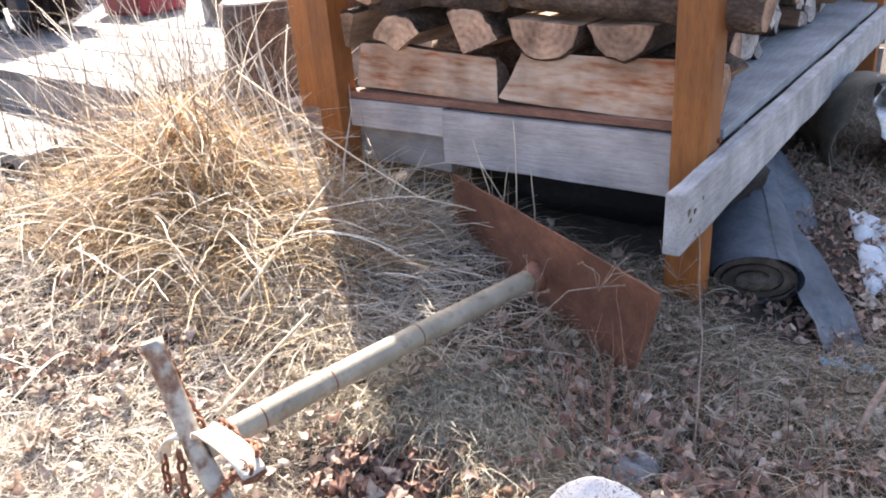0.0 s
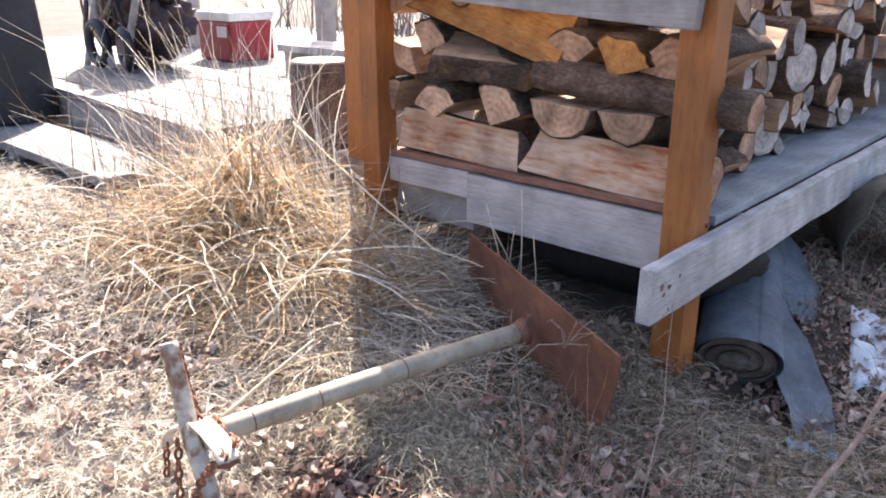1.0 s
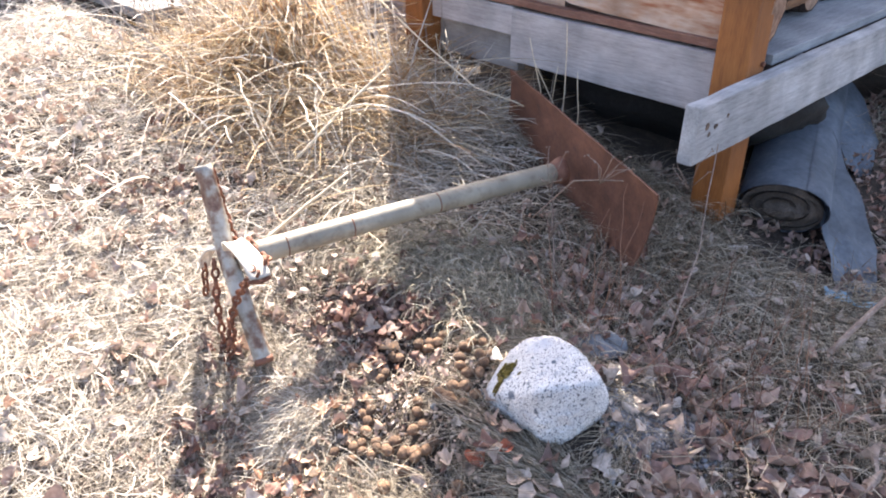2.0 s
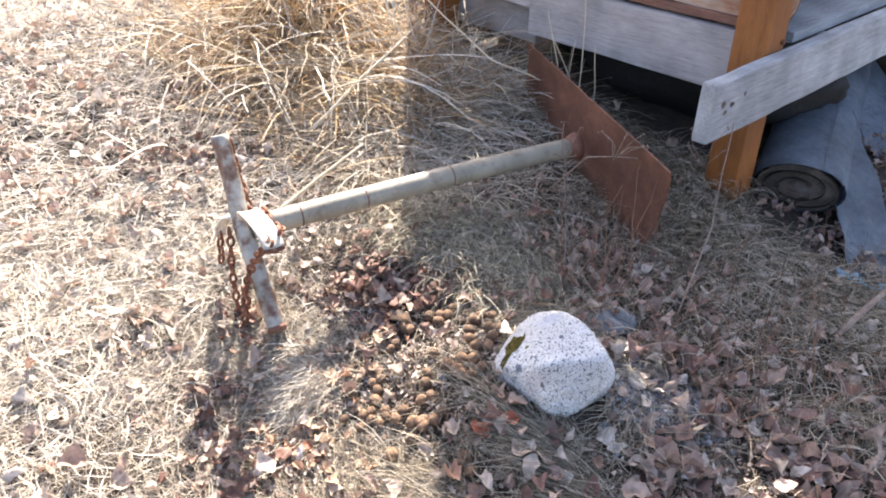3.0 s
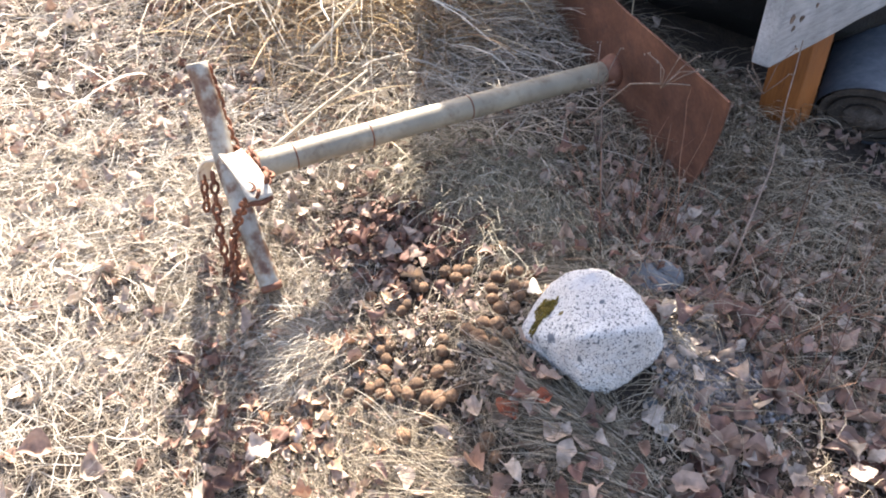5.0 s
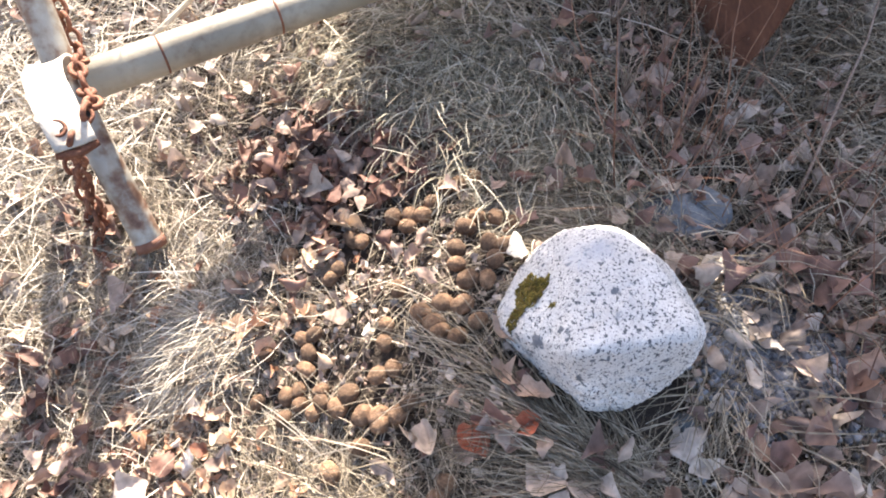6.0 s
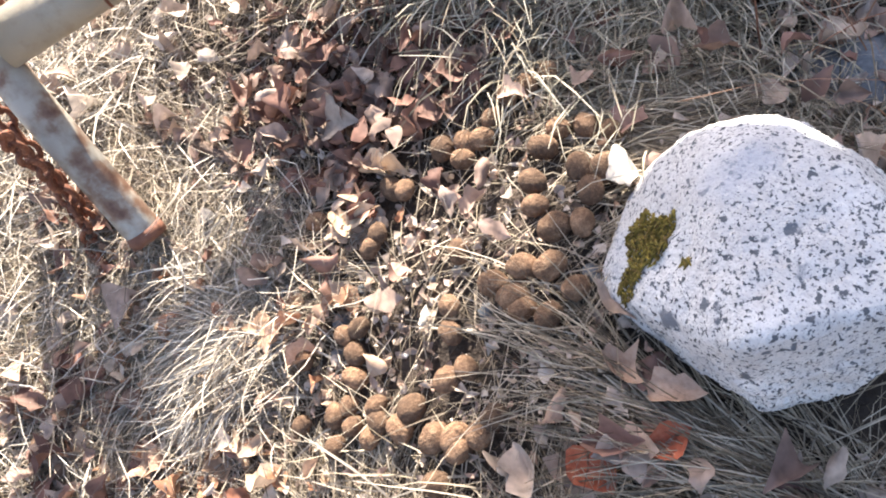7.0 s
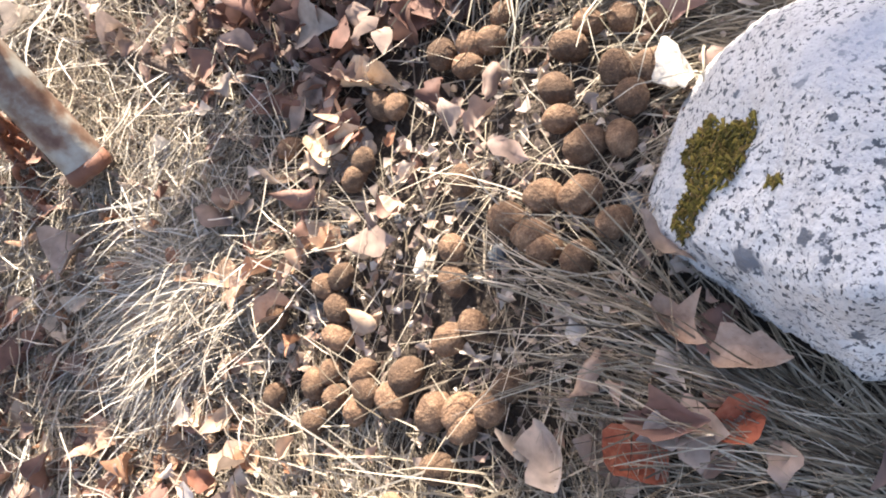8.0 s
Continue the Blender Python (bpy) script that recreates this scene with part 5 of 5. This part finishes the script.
tuft("grass_tuft", -0.2, 1.02, 0.05, 0.13, 160, (0.06, 0.14), 5.2, 0.7, (0.2, 0.9), (0.5, 1.4), M_GRASS, "flattened dead grass beside the boulder")
tuft("grass_tuft", -0.26, 0.64, 0.16, 0.07, 800, (0.06, 0.13), 3.9, 0.7, (0.1, 0.8), (0.4, 1.2), M_GRASS, "flattened dead grass at the front")

# fine straw matted flat, combed round the boulder and the handle's dip
p = scatter(g, 42000, -1.0, 0.0, 0.42, 1.12)
swirl = np.hypot(p[:, 0] - ROCK.x, p[:, 1] - ROCK.y)
ok = keep_clear(p) & off_droppings(p, 0.016) & (g.random(len(p)) < (1 - 0.6 * pellet_zone(p[:, 0], p[:, 1])) * (0.1 + 0.85 * patches(p[:, 0], p[:, 1], 13, 7.0) ** 1.3) * (1 - 0.97 * hollow(p[:, 0], p[:, 1])) * (1 - 0.75 * right_side(p[:, 0], p[:, 1])))
p, swirl = p[ok], swirl[ok]
m = len(p)
around = np.arctan2(p[:, 1] - ROCK.y, p[:, 0] - ROCK.x) + np.pi / 2
drift = 2.0 * np.sin(6 * p[:, 0] + 1) + 2.0 * np.cos(5 * p[:, 1])
az = np.where(swirl < 0.3, around, drift) + 0.5 * g.normal(size=m)
# the darker grass tone here stands in for shade by the boulder
stuff(blades("combed_straw", p, g.uniform(0.035, 0.1, m), az, g.uniform(0.0, 0.35, m), g.uniform(0.1, 0.7, m), g.uniform(0.0007, 0.0015, m), M_GRASS, g, 0.6, 5), "fine straw combed flat round the boulder, toned darker for shade", "straw")

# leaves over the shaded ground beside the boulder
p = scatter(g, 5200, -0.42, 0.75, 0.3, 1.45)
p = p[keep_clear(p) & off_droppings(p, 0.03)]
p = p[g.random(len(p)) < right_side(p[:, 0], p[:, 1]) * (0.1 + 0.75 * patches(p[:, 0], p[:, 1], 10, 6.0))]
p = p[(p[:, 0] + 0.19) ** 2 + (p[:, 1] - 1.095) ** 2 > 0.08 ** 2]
stuff(leaves("brown_leaf_litter", p, 0.022 + 0.036 * g.random(len(p)) ** 1.2, M_SHADELEAVES, g, 0.2, 0.03), "purple-brown and tan dead leaves, tones darkened for shade", "leaves")
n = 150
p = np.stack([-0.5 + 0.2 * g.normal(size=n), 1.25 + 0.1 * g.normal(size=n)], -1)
stuff(leaves("brown_leaf_litter", p, g.uniform(0.014, 0.042, n), M_SHADELEAVES, g, 0.45, 0.05), "dead leaves in front of the blade, tones darkened for shade", "leaves")

n = 150
p = np.stack([g.uniform(-0.55, 0.05, n), g.uniform(1.12, 1.5, n)], -1)
p = p[keep_clear(p)]
m = len(p)
stuff(blades("weed_stems", p, g.uniform(0.12, 0.34, m), 6.28 * g.random(m), g.uniform(0.7, 1.4, m), g.uniform(-0.1, 0.9, m), g.uniform(0.0014, 0.003, m), M_DARKHAY, g, 0.9, 7),
      "thin dark red-brown weed stems in the shade", "weeds")

n = 750
p = np.stack([g.uniform(-1.15, -0.15, n), g.uniform(1.08, 1.65, n)], -1)
p = p[keep_clear(p)]
m = len(p)
stuff(blades("loose_straw", p, g.uniform(0.07, 0.24, m), 6.28 * g.random(m), g.uniform(0.0, 0.5, m), g.uniform(0.0, 1.0, m), g.uniform(0.001, 0.0024, m), M_GRASS, g, 0.8, 6, 0.01),
      "loose pale straw lying over the matted grass", "straw")

n = 3400
p = np.stack([g.uniform(-1.38, -0.72, n), g.uniform(1.12, 1.68, n)], -1)
line = 1.69 - 0.456 * (p[:, 0] + 1.118)
p = p[keep_clear(p) & (p[:, 1] < line - 0.02) & (g.random(n) < np.clip((-0.7 - p[:, 0]) * 2.2, 0.1, 1))]
m = len(p)
stuff(blades("lying_straw", p, g.uniform(0.08, 0.26, m), 6.28 * g.random(m), g.uniform(0.0, 0.35, m), g.uniform(0.0, 0.8, m), g.uniform(0.0018, 0.0042, m), M_STRAW, g, 0.7, 6, 0.015),
      "pale straw lying in a tangle before the blade", "straw")

# golden hay heap and tall stems
n = 8500
p = np.stack([-1.68 + 0.34 * g.normal(size=n), 1.42 + 0.2 * g.normal(size=n)], -1)
p = p[keep_clear(p) & open_ground(p) & (p[:, 1] < 1.78) & (p[:, 0] > -2.45) & (p[:, 0] < -1.2) & (p[:, 1] > 0.95)]
m = len(p)
stuff(blades("hay_heap", p, g.uniform(0.1, 0.34, m), 6.28 * g.random(m), g.uniform(-0.1, 0.9, m), g.uniform(0.2, 1.6, m), g.uniform(0.002, 0.0055, m), M_HAY, g, 0.6, 6),
      "golden heap of long dead grass in the sun", "hay")
n = 3600
p = np.stack([-1.93 + 0.2 * g.normal(size=n), 1.46 + 0.12 * g.normal(size=n)], -1)
p = p[(p[:, 0] > -2.4) & (p[:, 0] < -1.5) & (p[:, 1] < 1.75)]
m = len(p)
top = np.clip(1 - np.hypot((p[:, 0] + 1.93) / 0.36, (p[:, 1] - 1.46) / 0.24), 0, 1) ** 1.3
stuff(blades("hay_heap", p, g.uniform(0.15, 0.42, m), np.where(g.random(m) < 0.6, -0.5 + 0.5 * g.normal(size=m), 6.28 * g.random(m)), g.uniform(-0.5, 0.6, m), g.uniform(-0.1, 0.9, m), g.uniform(0.0028, 0.0065, m), M_HAY, g, 0.45, 6, 0.36 * top * g.random(m)),
      "golden heap of long dead grass piled high in the sun", "hay")
n = 230
p = np.stack([-1.7 + 0.22 * g.normal(size=n), 1.5 + 0.13 * g.normal(size=n)], -1)
p = p[open_ground(p)]
m = len(p)
stuff(blades("tall_grass", p, g.uniform(0.35, 1.05, m), 2.95 + 0.35 * g.normal(size=m), g.uniform(0.3, 1.05, m), g.uniform(-0.2, 0.7, m), g.uniform(0.004, 0.009, m), M_STRAW, g, 0.6, 8),
      "tall pale grass stems leaning over", "grass")
n = 80
p = np.stack([-2.15 + 0.25 * g.normal(size=n), 1.42 + 0.12 * g.normal(size=n)], -1)
stuff(blades("dry_stems", p, g.uniform(0.3, 0.6, n), 6.28 * g.random(n), g.uniform(1.1, 1.5, n), g.uniform(-0.2, 0.5, n), g.uniform(0.005, 0.01, n), M_BRUSH, g, 0.9, 8),
      "upright brown dry weed stems in the hay", "weeds")
n = 480
p = np.stack([-1.9 + 0.3 * g.normal(size=n), 1.36 + 0.2 * g.normal(size=n)], -1)
p = p[open_ground(p) & (p[:, 0] < -1.45) & (p[:, 0] > -2.45) & (p[:, 1] < 1.75)]
m = len(p)
stuff(blades("pale_stems", p, g.uniform(0.2, 0.65, m), -0.3 + 0.45 * g.normal(size=m), g.uniform(0.1, 0.9, m), g.uniform(0.3, 1.3, m), g.uniform(0.004, 0.0085, m), M_STRAW, g, 0.7, 8),
      "thick pale bent stems lying over the hay", "straw")
n = 1800
p = np.stack([-1.6 + 0.3 * g.normal(size=n), 1.36 + 0.16 * g.normal(size=n)], -1)
p = p[open_ground(p) & (patches(p[:, 0], p[:, 1], 14, 2.0) > 0.55)]
m = len(p)
stuff(blades("dark_hay", p, g.uniform(0.08, 0.22, m), 6.28 * g.random(m), g.uniform(0.5, 1.3, m), g.uniform(0.4, 2.0, m), g.uniform(0.002, 0.005, m), M_DARKHAY, g, 0.8, 5),
      "dark red-brown dead weeds inside the hay", "weeds")
n = 170
p = np.stack([-2.08 + 0.13 * g.normal(size=n), 1.48 + 0.13 * g.normal(size=n)], -1)
p = p[p[:, 0] > -2.4]
m = len(p)
stuff(blades("tall_grass", p, g.uniform(0.35, 1.0, m), 2.6 + 1.2 * g.normal(size=m), g.uniform(0.7, 1.35, m), g.uniform(0.2, 1.6, m), g.uniform(0.0025, 0.006, m), M_STRAW, g, 0.6, 8),
      "tall leaning pale grass stems", "grass")
n = 3000
p = np.stack([-1.22 + 0.2 * g.normal(size=n), 1.5 + 0.2 * g.normal(size=n)], -1)
p = p[keep_clear(p) & open_ground(p) & (p[:, 0] < -0.95) & (p[:, 1] < 1.8) & (p[:, 1] > 1.3)]
m = len(p)
stuff(blades("tangled_straw", p, g.uniform(0.1, 0.34, m), 6.28 * g.random(m), g.uniform(0.0, 0.8, m), g.uniform(-0.1, 1.3, m), g.uniform(0.0022, 0.0055, m), M_STRAW, g, 0.7, 6),
      "tangled pale straw between the heap and the blade", "straw")
n = 420
p = np.concatenate([np.stack([-2.12 + 0.1 * g.normal(size=n // 2), 1.82 + 0.06 * g.normal(size=n // 2)], -1), np.stack([-2.25 + 0.25 * g.normal(size=n // 2), 1.45 + 0.2 * g.normal(size=n // 2)], -1)])
m = len(p)
stuff(blades("dry_brush", p, g.uniform(0.25, 0.6, m), 3.14 * g.random(m) * 2, g.uniform(0.9, 1.5, m), g.uniform(0.0, 0.8, m), g.uniform(0.002, 0.005, m), M_BRUSH, g, 0.8, 6),
      "grey dry brush stems beside the stump", "brush")
stuff(field(9000, (-0.5, 0.6, 1.75, 3.8), (0.05, 0.2), (0.1, 1.1), (0.4, 1.6), (0.0016, 0.003), M_GRASS, "rough_grass"), "sparse dead grass beside the shed", "grass")
stuff(field(30000, (-6.5, 5.0, -4.5, 1.25), (0.06, 0.2), (0.1, 0.9), (0.4, 1.6), (0.002, 0.005), M_STRAW, "sparse_straw", density=lambda x, y: (1 - inside(x, y)) * (0.3 + 0.7 * patches(x, y, 3)) * np.clip(1.5 - np.hypot(x, y) / 5, 0, 1)), "sparse dead grass on open ground", "grass")
stuff(field(22000, (0.4, 5.0, 1.2, 7.0), (0.06, 0.2), (0.1, 0.9), (0.4, 1.6), (0.002, 0.005), M_GRASS, "sparse_grass", density=lambda x, y: (0.3 + 0.7 * patches(x, y, 3)) * np.clip(1.6 - np.hypot(x, y) / 5, 0, 1)), "sparse dead grass on open ground", "grass")
stuff(field(14000, (-5.0, -1.9, -3.0, 1.25), (0.06, 0.2), (0.1, 0.9), (0.4, 1.6), (0.002, 0.004), M_STRAW, "rough_straw", density=lambda x, y: np.clip(0.2 + 0.8 * patches(x, y, 4) - 0.35 * np.clip(-1.5 - y, 0, 2), 0, 1)), "pale dead grass further off", "grass")


# ---------------------------------------------------------------- single stalks and sticks
def stalk(name, pts, r, material, label, category="stalk", segs=6):
    fine = []
    pts = [Vector(q) for q in pts]
    for a, b in zip(pts, pts[1:]):
        fine += [a + (b - a) * f / 4 for f in range(4)]
    fine.append(pts[-1])
    fine = [q + noise.noise_vector(q * 9) * 0.004 for q in fine]
    return tagged(link_mesh(name, tube(fine, r, segs, taper=[1 - 0.5 * i / len(fine) for i in range(len(fine))]), material, True), label, category)


stalk("straw_stalk", [(-1.112, 0.82, 0.07), (-1.083, 0.94, 0.14), (-1.053, 1.05, 0.2)], 0.0048, M_STALK, "thick pale straw stalk behind the pipe")
stalk("straw_stalk", [(-1.318, 1.07, 0.145), (-1.307, 1.23, 0.25), (-1.293, 1.4, 0.352)], 0.0048, M_STALK, "long pale straw stalk leaning on the heap")
stalk("straw_stalk", [(-1.12, 0.62, 0.03), (-1.06, 0.7, 0.09)], 0.003, M_STALK, "short pale straw stalk under the handle")
stalk("straw_stalk", [(-1.85, 1.62, 0.55), (-1.4, 1.62, 0.33), (-1.15, 1.58, 0.27), (-1.0, 1.62, 0.24)], 0.003, M_STALK, "long straw stalk lying towards the blade")
for i, (x, lean, h) in enumerate(((-0.93, 0.03, 0.42), (-0.98, -0.04, 0.36), (-0.87, 0.015, 0.3), (-1.42, 0.02, 0.3), (-1.0, 0.08, 0.3), (-0.9, -0.1, 0.3))):
    stalk("grass_stem", [(x, 1.7, 0.06), (x + lean * 0.5, 1.69, 0.06 + h * 0.6), (x + lean, 1.66, 0.06 + h)], 0.002, M_STALK, "thin upright dry grass stem in front of the boards", segs=5)
stalk("dry_twig", [(-0.52, 1.2, -0.02), (-0.6, 1.28, 0.1), (-0.68, 1.36, 0.2)], 0.003, M_TWIG, "thin dry weed stem across the blade", "twig")
stalk("dry_twig", [(-0.68, 1.3, 0.13), (-0.56, 1.28, 0.27), (-0.45, 1.3, 0.3)], 0.0022, M_TWIG, "thin dry weed stem across the blade", "twig")
stalk("dry_twig", [(-0.3, 1.3, -0.04), (-0.36, 1.5, 0.1), (-0.42, 1.62, 0.3)], 0.0022, M_TWIG, "thin dry weed stem before the post", "twig")
stalk("fallen_branch", [(-0.05, 1.55, -0.05), (0.0, 1.72, 0.08), (0.03, 1.85, 0.22), (0.06, 1.95, 0.3)], 0.007, M_TWIG, "thin grey-brown bare branch", "branch")
stalk("fallen_branch", [(0.0, 1.72, 0.08), (0.05, 1.7, 0.16), (0.1, 1.72, 0.2)], 0.004, M_TWIG, "thin grey-brown side branch", "branch")
stalk("stick", [(-0.881, 0.731, 0.01), (-0.82, 0.745, 0.004), (-0.763, 0.757, -0.006)], 0.007, M_BARK, "short dark broken stick in the leaves", "stick", 8)
stalk("stick", [(-0.84, 0.63, -0.02), (-0.744, 0.669, -0.035), (-0.693, 0.751, -0.02)], 0.002, M_TWIG, "thin dark twig on the straw", "stick")
stalk("straw_stalk", [(-0.32, 0.9, -0.03), (-0.22, 0.88, -0.045), (-0.1, 0.93, -0.05)], 0.002, M_STALK, "thin pale straw on the leaves")
stalk("straw_stalk", [(-0.95, 1.02, 0.09), (-0.8, 1.0, 0.08), (-0.62, 1.06, 0.06)], 0.0018, M_STALK, "thin pale straw over the grass mound")


p = np.stack([-0.19 + 0.045 * g.normal(size=2200), 1.095 + 0.05 * g.normal(size=2200)], -1)
p = p[keep_clear(p)]
unit = np.array([(x, y, z) for x in (-1, 1) for y in (-1, 1) for z in (-1, 1)], float)
grit = unit[None] * g.uniform(0.35, 1.0, (len(p), 8, 3)) * g.uniform(0.0018, 0.0062, len(p))[:, None, None]
grit += np.concatenate([p, ground_z(p[:, 0], p[:, 1])[:, None] + 0.01], 1)[:, None, :]
faces = np.array([(0, 1, 3, 2), (4, 6, 7, 5), (0, 4, 5, 1), (2, 3, 7, 6), (0, 2, 6, 4), (1, 5, 7, 3)])
M_GRIT = island_mat("grey_grit", [(0.09, 0.09, 0.1), (0.2, 0.2, 0.21), (0.33, 0.33, 0.34), (0.15, 0.14, 0.14)], 0.9)
stuff(arrays_mesh("gravel", grit.reshape(-1, 3), (faces[None] + 8 * np.arange(len(p))[:, None, None]).reshape(-1, 4), M_GRIT), "fine grey gravel beside the boulder", "gravel")


def single_leaf(x, y, size, material, label, seed):
    rng = np.random.default_rng(seed)
    ob = leaves("dead_leaf", np.array([[x, y]]), np.array([size]), material, rng, 0.14, 0.004)
    ob.location.z += 0.016
    return tagged(ob, label, "leaf")


M_WHITELEAF = mat("bleached_leaf", [(0.5, 0.45, 0.38), (0.66, 0.6, 0.52), (0.72, 0.68, 0.6)], 60, bump=0.4)
M_REDLEAF = mat("red_leaf", [(0.24, 0.055, 0.03), (0.36, 0.1, 0.05), (0.45, 0.17, 0.1)], 60, bump=0.4)
M_TANLEAF = mat("tan_leaf", [(0.36, 0.24, 0.14), (0.52, 0.38, 0.25), (0.6, 0.48, 0.34)], 60, bump=0.4)
M_BROWNLEAF = mat("brown_leaf", [(0.26, 0.17, 0.12), (0.38, 0.26, 0.19), (0.46, 0.34, 0.26)], 60, bump=0.4)
single_leaf(-0.325, 0.78, 0.046, M_WHITELEAF, "bleached pale curled dead leaf", 1)
single_leaf(-0.336, 0.762, 0.044, M_REDLEAF, "dark red dead leaf on the straw", 2)
single_leaf(-0.305, 0.806, 0.04, M_REDLEAF, "orange-red dead leaf beside the boulder", 3)
single_leaf(-0.318, 0.832, 0.042, M_BROWNLEAF, "flat brown dead leaf under the boulder", 4)
single_leaf(-0.357, 0.82, 0.036, M_BROWNLEAF, "flat brown dead leaf under the boulder", 5)
single_leaf(-0.637, 0.79, 0.04, M_TANLEAF, "tan curled dead leaf by the droppings", 6)
single_leaf(-0.645, 0.838, 0.042, M_TANLEAF, "tan rolled dead leaf by the droppings", 16)
single_leaf(-0.655, 0.775, 0.038, M_TANLEAF, "tan crumpled dead leaf by the droppings", 17)
single_leaf(-0.66, 0.83, 0.04, M_TANLEAF, "tan crumpled dead leaf by the droppings", 18)
single_leaf(-0.452, 0.939, 0.042, M_WHITELEAF, "bleached curled dead leaf against the boulder", 7)
single_leaf(-0.519, 0.76, 0.02, M_WHITELEAF, "small white bit of bark on the soil", 8)
single_leaf(-0.38, 0.77, 0.034, M_BROWNLEAF, "grey-brown dead leaf in the straw", 21)
single_leaf(-0.635, 0.655, 0.034, M_BROWNLEAF, "folded brown dead leaf beside the tuft", 22)
single_leaf(-0.6, 0.66, 0.036, M_BROWNLEAF, "pinkish brown dead leaf by the droppings", 23)


def seed_head(x, y, z, n, seed):
    """A spray of thin stems with small dry seed beads."""
    rnd = random.Random(seed)
    ob = thing("dry_weed", "thin dry weed with pale seed heads before the blade", "weed", "dry weeds", at=(x, y, z))
    for _ in range(n):
        tip = Vector((rnd.uniform(-0.05, 0.05), rnd.uniform(-0.05, 0.05), rnd.uniform(0.03, 0.1)))
        bend = tip * 0.5 + Vector((rnd.uniform(-0.01, 0.01), rnd.uniform(-0.01, 0.01), 0.01))
        part("stem", tube([(0, 0, 0), bend, tip], 0.0009, 5), M_TWIG, ob, "", True)
        for _ in range(2):
            bead = lumpy(tip + Vector((rnd.uniform(-0.005, 0.005), rnd.uniform(-0.005, 0.005), rnd.uniform(-0.003, 0.005))), (0.0018, 0.0018, 0.0024), seed, 0.4, 5, 1)
            part("seed", bead, M_TWIG, ob, "", True)


for i, (x, y, z) in enumerate(((-0.62, 1.29, 0.1), (-0.67, 1.34, 0.19), (-0.5, 1.29, 0.28), (-0.55, 1.24, 0.04), (-0.44, 1.56, 0.2))):
    seed_head(x, y, z, 6, i)
